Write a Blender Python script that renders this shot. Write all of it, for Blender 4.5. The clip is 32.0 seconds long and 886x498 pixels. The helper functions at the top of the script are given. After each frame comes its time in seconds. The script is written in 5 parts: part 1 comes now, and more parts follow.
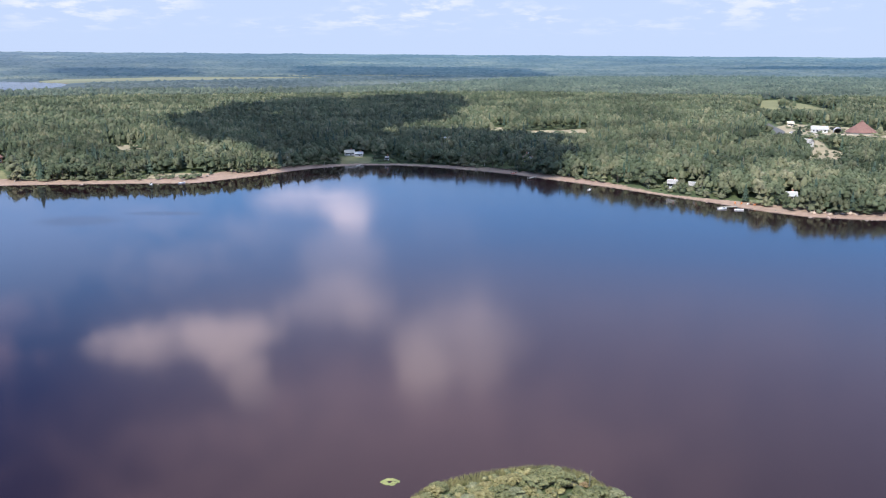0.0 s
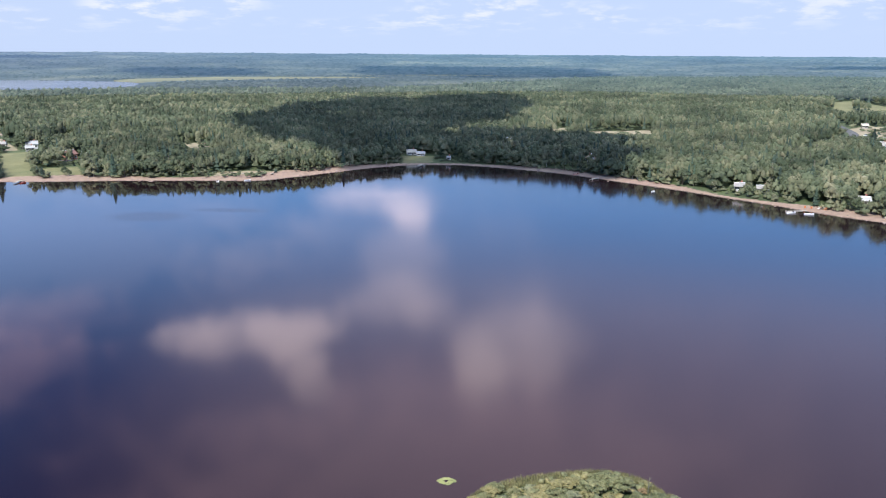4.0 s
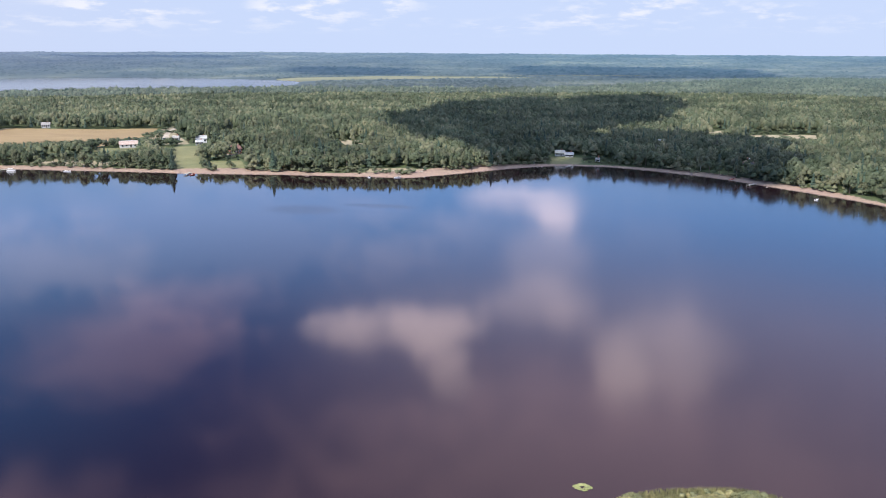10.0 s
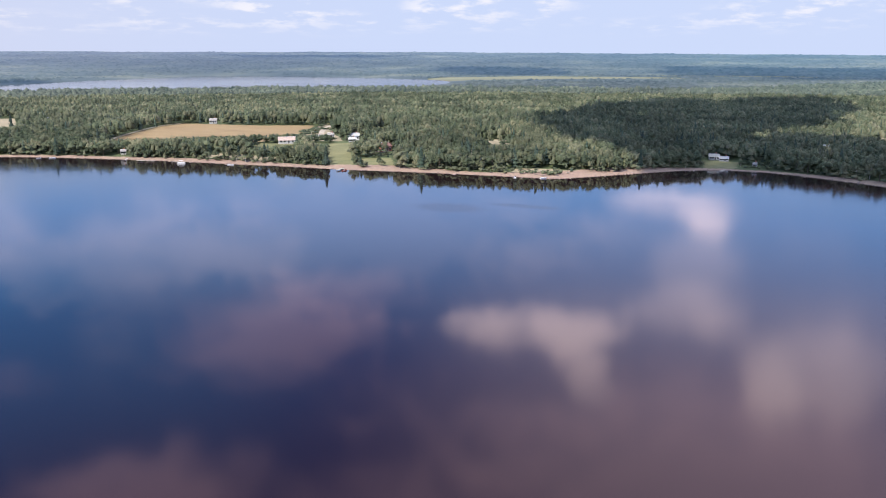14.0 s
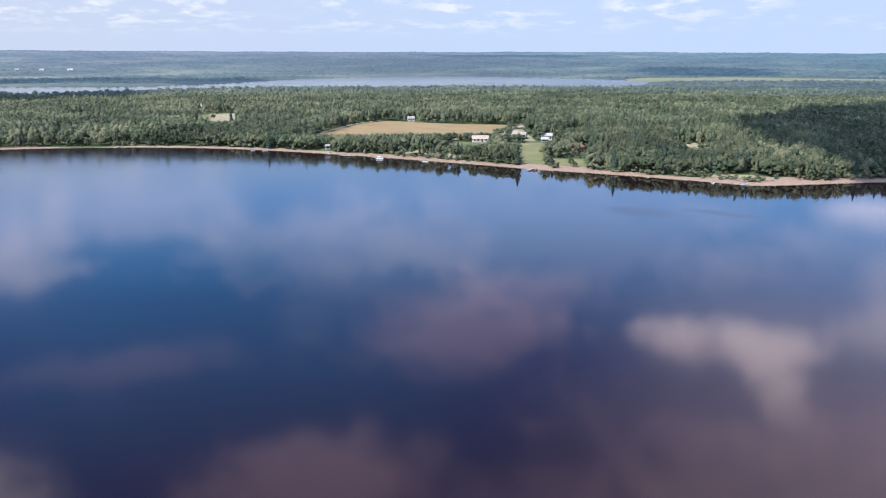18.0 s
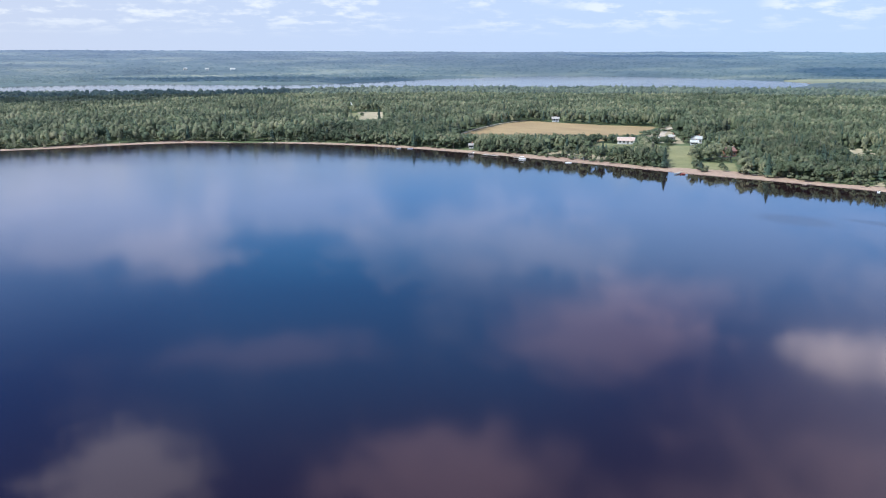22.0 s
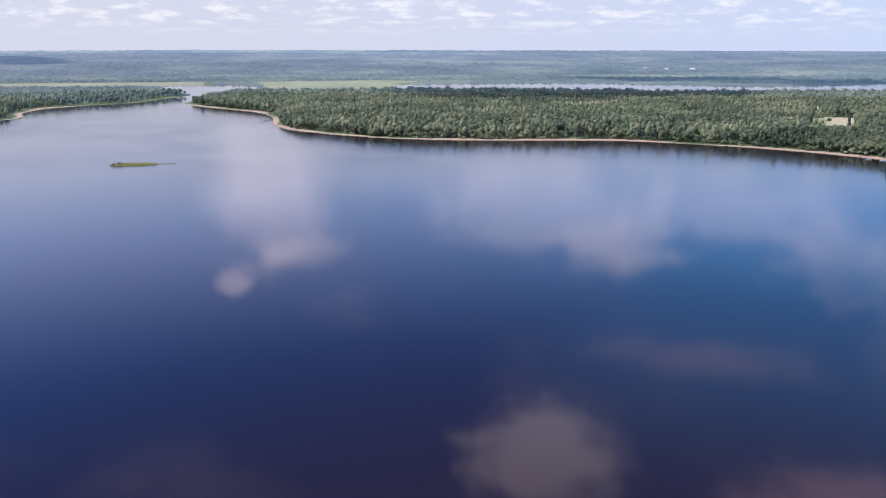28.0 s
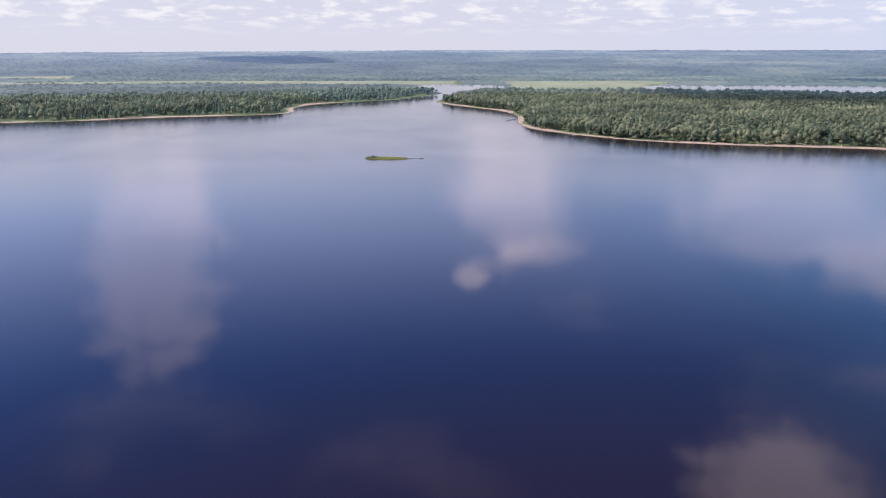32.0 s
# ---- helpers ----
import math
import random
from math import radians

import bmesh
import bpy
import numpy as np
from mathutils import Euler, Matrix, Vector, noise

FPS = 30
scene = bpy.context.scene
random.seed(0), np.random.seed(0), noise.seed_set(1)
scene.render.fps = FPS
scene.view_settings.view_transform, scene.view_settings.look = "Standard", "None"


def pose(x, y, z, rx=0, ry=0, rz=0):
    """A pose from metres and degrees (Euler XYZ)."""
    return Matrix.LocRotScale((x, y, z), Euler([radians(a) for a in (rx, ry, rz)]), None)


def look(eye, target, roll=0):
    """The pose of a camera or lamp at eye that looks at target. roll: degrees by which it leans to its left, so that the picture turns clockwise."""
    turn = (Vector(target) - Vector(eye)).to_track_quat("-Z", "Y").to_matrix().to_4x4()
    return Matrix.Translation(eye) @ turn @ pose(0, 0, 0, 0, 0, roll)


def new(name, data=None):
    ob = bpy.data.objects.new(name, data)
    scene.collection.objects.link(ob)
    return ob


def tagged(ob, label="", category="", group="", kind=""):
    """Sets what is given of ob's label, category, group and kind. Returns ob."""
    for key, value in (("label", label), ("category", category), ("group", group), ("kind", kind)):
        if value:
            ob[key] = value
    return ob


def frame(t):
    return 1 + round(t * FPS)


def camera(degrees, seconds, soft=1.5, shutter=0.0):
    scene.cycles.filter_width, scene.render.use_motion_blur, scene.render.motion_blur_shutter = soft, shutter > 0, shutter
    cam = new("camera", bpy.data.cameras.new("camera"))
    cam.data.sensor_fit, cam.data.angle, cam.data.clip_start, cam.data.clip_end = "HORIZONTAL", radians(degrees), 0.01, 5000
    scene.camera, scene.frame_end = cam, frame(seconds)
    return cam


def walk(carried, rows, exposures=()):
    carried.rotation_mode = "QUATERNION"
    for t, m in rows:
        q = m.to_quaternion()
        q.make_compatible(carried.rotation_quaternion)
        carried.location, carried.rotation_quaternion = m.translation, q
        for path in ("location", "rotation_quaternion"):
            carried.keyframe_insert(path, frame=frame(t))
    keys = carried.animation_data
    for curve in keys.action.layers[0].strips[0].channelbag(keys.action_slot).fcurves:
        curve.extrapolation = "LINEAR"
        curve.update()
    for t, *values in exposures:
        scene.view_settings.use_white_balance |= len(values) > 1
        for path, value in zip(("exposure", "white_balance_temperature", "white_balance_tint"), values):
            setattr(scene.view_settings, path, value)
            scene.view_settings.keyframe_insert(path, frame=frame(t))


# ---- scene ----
# The camera hovers over the lake and pans slowly to its left.
cam = camera(55.2, 32.0, soft=1.0)
EYE, PITCH, LEAN = 62.0, -12.92, 0.0
PAN = [
    (0.0, 0.00), (0.5, 0.78), (1.0, 1.44), (1.5, 1.99), (2.0, 2.44), (2.5, 2.73), (3.0, 2.86),
    (3.5, 3.60), (5.5, 5.80), (6.0, 7.07), (6.5, 8.03), (7.0, 8.99), (7.5, 10.04), (8.0, 10.99),
    (8.5, 11.79), (9.0, 12.49), (9.5, 13.19), (10.0, 14.15), (10.5, 15.25), (11.0, 16.32), (11.5, 17.82),
    (12.0, 19.37), (12.5, 20.81), (13.0, 22.04), (13.5, 22.99), (15.5, 28.43), (16.0, 30.27), (16.5, 32.27),
    (17.0, 34.01), (17.5, 35.45), (18.0, 36.97), (18.5, 38.52), (19.0, 39.98), (19.5, 41.24), (20.0, 42.38),
    (20.5, 43.67), (21.0, 45.02), (21.5, 45.91), (22.0, 46.61), (22.5, 47.57), (23.0, 48.57), (23.5, 48.79),
    (24.0, 50.47), (24.5, 54.05), (25.0, 57.87), (25.5, 60.99), (27.5, 73.18), (28.0, 76.32), (28.5, 78.76),
    (29.0, 80.95), (29.5, 82.64), (30.0, 84.51), (30.5, 86.37), (31.0, 88.51), (31.5, 90.71), (32.0, 92.58),
]
# seconds, stops, kelvin, tint: the camera's own white balance drifts as it pans
BALANCE = [(0.0, 0.5, 6350, 10), (6.0, 0.5, 6350, 10), (9.0, 0.5, 6450, 11), (13.0, 0.5, 6650, 14), (16.0, 0.5, 6550, 12), (19.0, 0.5, 6150, 6),
           (22.0, 0.5, 6050, 5), (25.0, 0.5, 6150, 7), (28.0, 0.5, 6350, 11), (31.0, 0.5, 6580, 12), (32.0, 0.5, 6580, 12)]
walk(cam, [(t, pose(0, 0, EYE, 90 + PITCH, LEAN, yaw)) for t, yaw in PAN], BALANCE)

# ---- world, sun ----
SUN_AZ, SUN_EL = 160.0, 48.0
SUN_DIR = Vector((-math.sin(radians(SUN_AZ)) * math.cos(radians(SUN_EL)), math.cos(radians(SUN_AZ)) * math.cos(radians(SUN_EL)), math.sin(radians(SUN_EL))))
sun = new("sun", bpy.data.lights.new("sun", "SUN"))
sun.data.energy, sun.data.angle, sun.data.color = 4.6, radians(0.53), (1.0, 0.95, 0.86)
sun.matrix_world = look(SUN_DIR * 1000, (0, 0, 0))

# Clouds of the upper sky: azimuth, elevation, half width, half height in degrees, thickness.
CLOUDS = [
    (17.5, 18.2, 5.7, 1.7, 0.32), (21.4, 18.0, 2.7, 1.0, 0.28), (14.7, 18.6, 3.0, 1.7, 0.38), (13.6, 21.9, 2.0, 1.5, 0.32), (14.4, 20.4, 2.2, 1.3, 0.2),
    (-0.6, 19.8, 4.6, 3.6, 0.3), (1.3, 20.7, 2.0, 2.4, 0.36), (-3.6, 19.2, 2.6, 2.3, 0.2), (7.6, 16.6, 4.2, 1.7, 0.26),
    (5.0, 17.6, 2.2, 1.2, 0.18), (7.1, 13.6, 3.2, 2.2, 0.11), (9.8, 9.5, 3.8, 0.75, 0.26), (6.7, 9.9, 2.0, 1.1, 0.22),
    (6.2, 10.9, 1.5, 0.75, 0.32), (-9.4, 19.0, 3.9, 2.1, 0.11), (8.0, 15.5, 13.0, 6.0, 0.06), (44.0, 12.5, 9.5, 2.8, 0.08),
    (30.0, 12.0, 16.0, 4.0, 0.06), (69.0, 10.4, 8.0, 3.4, 0.13), (64.8, 12.6, 4.2, 1.5, 0.08), (58.0, 9.6, 7.0, 2.2, 0.1),
    (69.3, 26.5, 5.6, 3.2, 0.27), (112.0, 12.5, 4.8, 7.6, 0.15), (88.0, 9.3, 3.9, 4.6, 0.17), (85.6, 12.8, 3.2, 1.0, 0.14),
    (90.6, 14.8, 1.3, 0.92, 0.24), (104.0, 8.0, 12.0, 4.0, 0.08), (80.0, 7.5, 14.0, 3.0, 0.07),
]
# Thin ruddy veils, the same way.
VEILS = [
    (3.0, 27.5, 21.0, 5.5, 0.29), (-17.4, 26.0, 20.0, 8.5, 0.09), (22.0, 25.0, 10.0, 6.0, 0.05), (35.4, 18.5, 6.8, 2.6, 0.20), (31.5, 15.8, 5.0, 1.6, 0.12),
    (46.0, 28.2, 8.5, 3.2, 0.34), (28.0, 29.5, 8.0, 2.0, 0.14), (58.5, 19.4, 6.8, 1.1, 0.1), (6.0, 22.5, 9.0, 2.5, 0.12),
]


def build_world():
    world = bpy.data.worlds.new("sky")
    scene.world = world
    world.use_nodes = True
    nt = world.node_tree
    nt.nodes.clear()
    N, L = nt.nodes.new, nt.links.new

    def math_node(op, a, b=None, clamp=False):
        n = N("ShaderNodeMath")
        n.operation, n.use_clamp = op, clamp
        for i, v in enumerate((a, b)):
            if v is None:
                continue
            if isinstance(v, (int, float)):
                n.inputs[i].default_value = v
            else:
                L(v, n.inputs[i])
        return n.outputs[0]

    def ramp(x, lo, hi):
        n = N("ShaderNodeMapRange")
        n.interpolation_type = "SMOOTHSTEP"
        L(x, n.inputs["Value"])
        n.inputs["From Min"].default_value, n.inputs["From Max"].default_value = lo, hi
        return n.outputs["Result"]

    sky = N("ShaderNodeTexSky")
    sky.sky_type, sky.sun_disc = "NISHITA", False
    sky.sun_elevation, sky.sun_rotation = radians(SUN_EL), radians(-SUN_AZ)
    sky.altitude, sky.air_density, sky.dust_density, sky.ozone_density = 0, 1.0, 0.1, 3.0
    coord = N("ShaderNodeTexCoord")
    sep = N("ShaderNodeSeparateXYZ")
    L(coord.outputs["Generated"], sep.inputs[0])
    x, y, z = sep.outputs
    el = math_node("MULTIPLY", math_node("ARCSINE", z), 57.2958)
    az = math_node("MULTIPLY", math_node("ARCTAN2", math_node("MULTIPLY", x, -1.0), y), 57.2958)
    flat = N("ShaderNodeCombineXYZ")
    L(az, flat.inputs[0])
    L(math_node("MULTIPLY", el, 2.0), flat.inputs[1])

    def noise_tex(scale, detail, rough, vec):
        n = N("ShaderNodeTexNoise")
        n.inputs["Scale"].default_value, n.inputs["Detail"].default_value, n.inputs["Roughness"].default_value = scale, detail, rough
        L(vec, n.inputs["Vector"])
        return n.outputs["Fac"]

    # broad noise that frays the edges of the upper clouds
    fray = math_node("MULTIPLY", math_node("SUBTRACT", noise_tex(0.24, 8, 0.62, flat.outputs[0]), 0.5), 2.0)

    def cover_of(patches, outer, inner):
        total = None
        for caz, cel, wa, we, thick in patches:
            u = math_node("MULTIPLY", math_node("SUBTRACT", az, caz), 1 / wa)
            v = math_node("MULTIPLY", math_node("SUBTRACT", el, cel), 1 / we)
            d = math_node("SQRT", math_node("ADD", math_node("MULTIPLY", u, u), math_node("MULTIPLY", v, v)))
            m = math_node("MULTIPLY", ramp(math_node("ADD", d, fray), outer, inner), thick)
            total = m if total is None else math_node("SUBTRACT", math_node("ADD", total, m), math_node("MULTIPLY", total, m))
        return total

    total, ruddy = cover_of(CLOUDS, 1.35, 0.5), cover_of(VEILS, 1.5, 0.35)
    # thin high veil
    veil = math_node("MULTIPLY", ramp(noise_tex(0.05, 4, 0.55, flat.outputs[0]), 0.5, 0.8), 0.10)
    high = ramp(el, 3.6, 6.0)
    veil = math_node("MAXIMUM", veil, math_node("MULTIPLY", math_node("MULTIPLY", ramp(az, 34.0, 8.0), ramp(el, 11.0, 18.0)), 0.15))
    veil = math_node("MAXIMUM", veil, math_node("MULTIPLY", ramp(az, 60.0, 105.0), math_node("MULTIPLY", ramp(el, 22.0, 8.0), 0.10)))
    total = math_node("MULTIPLY", math_node("MAXIMUM", total, veil), high)
    # unseen broken cumulus overhead, added to fill the shade with pale blue light
    over = math_node("MULTIPLY", ramp(noise_tex(0.05, 5, 0.6, flat.outputs[0]), 0.40, 0.58), ramp(el, 32.0, 42.0))
    over = math_node("MULTIPLY", over, 0.5)
    # rows of small flat clouds towards the horizon
    low = N("ShaderNodeCombineXYZ")
    L(math_node("MULTIPLY", az, 0.28), low.inputs[0])
    L(math_node("MULTIPLY", math_node("LOGARITHM", math_node("MAXIMUM", math_node("ADD", el, 0.6), 0.05), 2.718), 3.1), low.inputs[1])
    puffs = ramp(noise_tex(1.6, 7, 0.58, low.outputs[0]), 0.46, 0.66)
    more = math_node("MULTIPLY", ramp(az, 25.0, 95.0), 0.22)
    patch = ramp(math_node("ADD", noise_tex(0.35, 2, 0.5, low.outputs[0]), more), 0.36, 0.60)
    band = math_node("MULTIPLY", ramp(el, 0.9, 2.6), ramp(el, 10.0, 5.0))
    puffs = math_node("MULTIPLY", math_node("MULTIPLY", puffs, patch), math_node("MULTIPLY", band, 0.62))
    hazy = math_node("MULTIPLY", ramp(el, 10.0, 4.0), 0.96)
    sky_bg, cloud_bg, haze_bg = N("ShaderNodeBackground"), N("ShaderNodeBackground"), N("ShaderNodeBackground")
    deep = N("ShaderNodeHueSaturation")
    deep.inputs["Saturation"].default_value, deep.inputs["Hue"].default_value = 1.5, 0.515
    L(sky.outputs[0], deep.inputs["Color"])
    L(deep.outputs[0], sky_bg.inputs["Color"])
    sky_bg.inputs["Strength"].default_value = SKY
    cloud_bg.inputs["Color"].default_value, cloud_bg.inputs["Strength"].default_value = (1.0, 0.80, 0.81, 1), CLOUD_LIGHT
    ruddy_bg = N("ShaderNodeBackground")
    ruddy_bg.inputs["Color"].default_value, ruddy_bg.inputs["Strength"].default_value = (1.0, 0.65, 0.73, 1), 2.1
    tint = N("ShaderNodeMix")
    tint.data_type = "RGBA"
    L(ramp(az, 20.0, 95.0), tint.inputs[0])
    tint.inputs[6].default_value, tint.inputs[7].default_value = (0.62, 0.74, 1.0, 1), (0.70, 0.715, 0.86, 1)
    L(tint.outputs[2], haze_bg.inputs["Color"])
    haze_bg.inputs["Strength"].default_value = HAZE_LIGHT
    low_bg = N("ShaderNodeBackground")
    low_bg.inputs["Color"].default_value, low_bg.inputs["Strength"].default_value = (1.0, 0.985, 0.99, 1), 0.74

    def mix(f, a, b):
        n = N("ShaderNodeMixShader")
        L(f, n.inputs[0]), L(a, n.inputs[1]), L(b, n.inputs[2])
        return n.outputs[0]

    blue_bg = N("ShaderNodeBackground")
    clear = N("ShaderNodeMix")
    clear.data_type = "RGBA"
    L(math_node("MULTIPLY", math_node("MULTIPLY", ramp(az, 22.0, 42.0), ramp(az, 76.0, 56.0)), ramp(el, 9.0, 15.0)), clear.inputs[0])
    clear.inputs[6].default_value, clear.inputs[7].default_value = (0.23, 0.49, 1.0, 1), (0.11, 0.46, 1.0, 1)
    milky = N("ShaderNodeMix")
    milky.data_type = "RGBA"
    L(ramp(az, 66.0, 92.0), milky.inputs[0])
    L(clear.outputs[2], milky.inputs[6])
    milky.inputs[7].default_value = (0.37, 0.48, 0.84, 1)
    L(milky.outputs[2], blue_bg.inputs["Color"])
    blue_bg.inputs["Strength"].default_value = 1.04
    blue = math_node("MULTIPLY", ramp(el, 21.0, 9.0), math_node("ADD", 0.25, math_node("MULTIPLY", ramp(az, 100.0, 45.0), 0.5)))
    gap = math_node("MULTIPLY", math_node("MULTIPLY", ramp(az, 28.0, 44.0), ramp(az, 76.0, 60.0)), math_node("MULTIPLY", ramp(el, 31.0, 19.0), 0.30))
    blue = math_node("MAXIMUM", blue, gap)
    s = mix(blue, sky_bg.outputs[0], blue_bg.outputs[0])
    s = mix(hazy, s, haze_bg.outputs[0])
    s = mix(ruddy, s, ruddy_bg.outputs[0])
    s = mix(total, s, cloud_bg.outputs[0])
    # fill light of the added overhead patches, lifts and cools the shade
    fill_bg = N("ShaderNodeBackground")
    fill_bg.inputs["Color"].default_value, fill_bg.inputs["Strength"].default_value = (0.60, 0.80, 1.0, 1), 3.2
    s = mix(over, s, fill_bg.outputs[0])
    s = mix(puffs, s, low_bg.outputs[0])
    out = N("ShaderNodeOutputWorld")
    L(s, out.inputs["Surface"])


SKY, CLOUD_LIGHT, HAZE_LIGHT = 0.116, 2.8, 0.68
build_world()

# ---- materials ----


def material(name, colours, scale=1.0, rough=0.85, bump=0.0, bump_scale=8.0, island=0.0, obj=0.0, broad=0.0, metal=0.0, stretch=None, tone=0.0):
    """Noise between two or three colours at one scale, broad patches at a second, an optional random shade per island or object, and relief."""
    m = bpy.data.materials.new(name)
    m.use_nodes = True
    nt = m.node_tree
    N, L = nt.nodes.new, nt.links.new
    bsdf = nt.nodes["Principled BSDF"]
    bsdf.inputs["Roughness"].default_value, bsdf.inputs["Metallic"].default_value = rough, metal
    geo = N("ShaderNodeNewGeometry")
    vec = geo.outputs["Position"]
    if stretch:
        mp = N("ShaderNodeMapping")
        mp.inputs["Scale"].default_value = stretch
        L(vec, mp.inputs["Vector"])
        vec = mp.outputs[0]
    n = N("ShaderNodeTexNoise")
    n.inputs["Scale"].default_value, n.inputs["Detail"].default_value, n.inputs["Roughness"].default_value = scale, 4, 0.6
    L(vec, n.inputs["Vector"])
    r = N("ShaderNodeValToRGB")
    L(n.outputs["Fac"], r.inputs[0])
    els = r.color_ramp.elements
    els[0].position, els[1].position = 0.3, 0.7
    els[0].color, els[1].color = (*colours[0], 1), (*colours[-1], 1)
    if len(colours) == 3:
        els.new(0.5).color = (*colours[1], 1)
    col = r.outputs[0]

    def vary(fac_socket, amount, col):
        h = N("ShaderNodeHueSaturation")
        mr = N("ShaderNodeMapRange")
        L(fac_socket, mr.inputs["Value"])
        mr.inputs["To Min"].default_value, mr.inputs["To Max"].default_value = 1 - amount, 1 + amount
        L(mr.outputs[0], h.inputs["Value"])
        mh = N("ShaderNodeMapRange")
        L(fac_socket, mh.inputs["Value"])
        mh.inputs["To Min"].default_value, mh.inputs["To Max"].default_value = 0.5 + amount * 0.06, 0.5 - amount * 0.05
        L(mh.outputs[0], h.inputs["Hue"])
        L(col, h.inputs["Color"])
        return h.outputs[0]

    if broad:
        b = N("ShaderNodeTexNoise")
        b.inputs["Scale"].default_value, b.inputs["Detail"].default_value = scale * 0.13, 3
        L(geo.outputs["Position"], b.inputs["Vector"])
        st = N("ShaderNodeMapRange")
        L(b.outputs["Fac"], st.inputs["Value"])
        st.inputs["From Min"].default_value, st.inputs["From Max"].default_value = 0.32, 0.68
        col = vary(st.outputs[0], broad, col)
    if island:
        col = vary(geo.outputs["Random Per Island"], island, col)
    if tone:
        at = N("ShaderNodeAttribute")
        at.attribute_name = "tone"
        col = vary(at.outputs["Fac"], tone, col)
    if obj:
        info = N("ShaderNodeObjectInfo")
        col = vary(info.outputs["Random"], obj, col)
    L(col, bsdf.inputs["Base Color"])
    if bump:
        bn = N("ShaderNodeTexNoise")
        bn.inputs["Scale"].default_value, bn.inputs["Detail"].default_value = bump_scale, 5
        L(vec, bn.inputs["Vector"])
        bp = N("ShaderNodeBump")
        bp.inputs["Strength"].default_value, bp.inputs["Distance"].default_value = bump, 0.1
        L(bn.outputs["Fac"], bp.inputs["Height"])
        L(bp.outputs[0], bsdf.inputs["Normal"])
    return m


BROADLEAF = material("broadleaf", [(0.063, 0.087, 0.049), (0.098, 0.120, 0.068), (0.142, 0.159, 0.093)], 0.16, 0.7, island=0.08, broad=0.40, tone=0.32)
ASPEN = material("aspen", [(0.100, 0.116, 0.063), (0.142, 0.152, 0.089), (0.191, 0.188, 0.114)], 0.16, 0.7, island=0.08, broad=0.40, tone=0.32)
CONIFER = material("conifer", [(0.039, 0.067, 0.050), (0.059, 0.090, 0.065), (0.083, 0.117, 0.081)], 0.16, 0.75, island=0.08, broad=0.40, tone=0.32)
GREY_TREE = material("dry_branches", [(0.10, 0.10, 0.075), (0.17, 0.16, 0.12)], 0.2, 0.85, island=0.3)


def leafy(m):
    """Lets part of the light through the leaves."""
    nt = m.node_tree
    bsdf, out = nt.nodes["Principled BSDF"], nt.nodes["Material Output"]
    tr, mx = nt.nodes.new("ShaderNodeBsdfTranslucent"), nt.nodes.new("ShaderNodeMixShader")
    mx.inputs[0].default_value = 0.30
    nt.links.new(bsdf.inputs["Base Color"].links[0].from_socket, tr.inputs["Color"])
    nt.links.new(bsdf.outputs[0], mx.inputs[1]), nt.links.new(tr.outputs[0], mx.inputs[2])
    nt.links.new(mx.outputs[0], out.inputs["Surface"])
    bsdf.inputs["Specular IOR Level"].default_value = 0.25
    # leaf clumps as relief
    geo, tex, bp = nt.nodes.new("ShaderNodeNewGeometry"), nt.nodes.new("ShaderNodeTexNoise"), nt.nodes.new("ShaderNodeBump")
    tex.inputs["Scale"].default_value, tex.inputs["Detail"].default_value, tex.inputs["Roughness"].default_value = 0.75, 3, 0.6
    bp.inputs["Strength"].default_value, bp.inputs["Distance"].default_value = 0.6, 0.8
    nt.links.new(geo.outputs["Position"], tex.inputs["Vector"]), nt.links.new(tex.outputs["Fac"], bp.inputs["Height"])
    nt.links.new(bp.outputs[0], bsdf.inputs["Normal"])
    return m


for m in (BROADLEAF, ASPEN, CONIFER):
    leafy(m)
BARK = material("bark", [(0.07, 0.055, 0.042), (0.16, 0.13, 0.10)], 3.0, 0.9, 0.4)
BIRCH_BARK = material("birch_bark", [(0.35, 0.33, 0.29), (0.6, 0.58, 0.53)], 3.0, 0.8, 0.2)
REED = material("reed", [(0.115, 0.118, 0.045), (0.18, 0.176, 0.075), (0.25, 0.225, 0.10)], 0.4, 0.8, island=0.3)
LILY = material("lily", [(0.17, 0.20, 0.05), (0.30, 0.30, 0.10)], 0.8, 0.4, island=0.25)
WHITE_WALL = material("white_siding", [(0.52, 0.52, 0.50), (0.68, 0.68, 0.66)], 0.7, 0.6, 0.15, 9, stretch=(1, 1, 6))
CREAM_WALL = material("cream_siding", [(0.50, 0.44, 0.34), (0.62, 0.56, 0.45)], 0.7, 0.65, 0.15, 9, stretch=(1, 1, 6))
BRICK_WALL = material("red_brick", [(0.26, 0.11, 0.08), (0.40, 0.19, 0.14)], 1.2, 0.85, 0.3)
GREY_ROOF = material("grey_shingle", [(0.20, 0.19, 0.18), (0.34, 0.32, 0.30)], 1.5, 0.85, 0.3)
PALE_ROOF = material("pale_metal_roof", [(0.30, 0.30, 0.29), (0.42, 0.41, 0.39)], 0.8, 0.45, 0.1)
RED_ROOF = material("red_shingle", [(0.15, 0.080, 0.066), (0.21, 0.108, 0.088)], 0.5, 0.8, 0.3, 3, stretch=(1, 1, 3))
BROWN_ROOF = material("brown_shingle", [(0.15, 0.10, 0.07), (0.26, 0.18, 0.13)], 1.2, 0.85, 0.3)
TRIM = material("white_trim", [(0.70, 0.70, 0.68), (0.82, 0.82, 0.80)], 2.0, 0.5)
DARK_DOOR = material("dark_door", [(0.05, 0.045, 0.04), (0.09, 0.08, 0.07)], 2.0, 0.5)
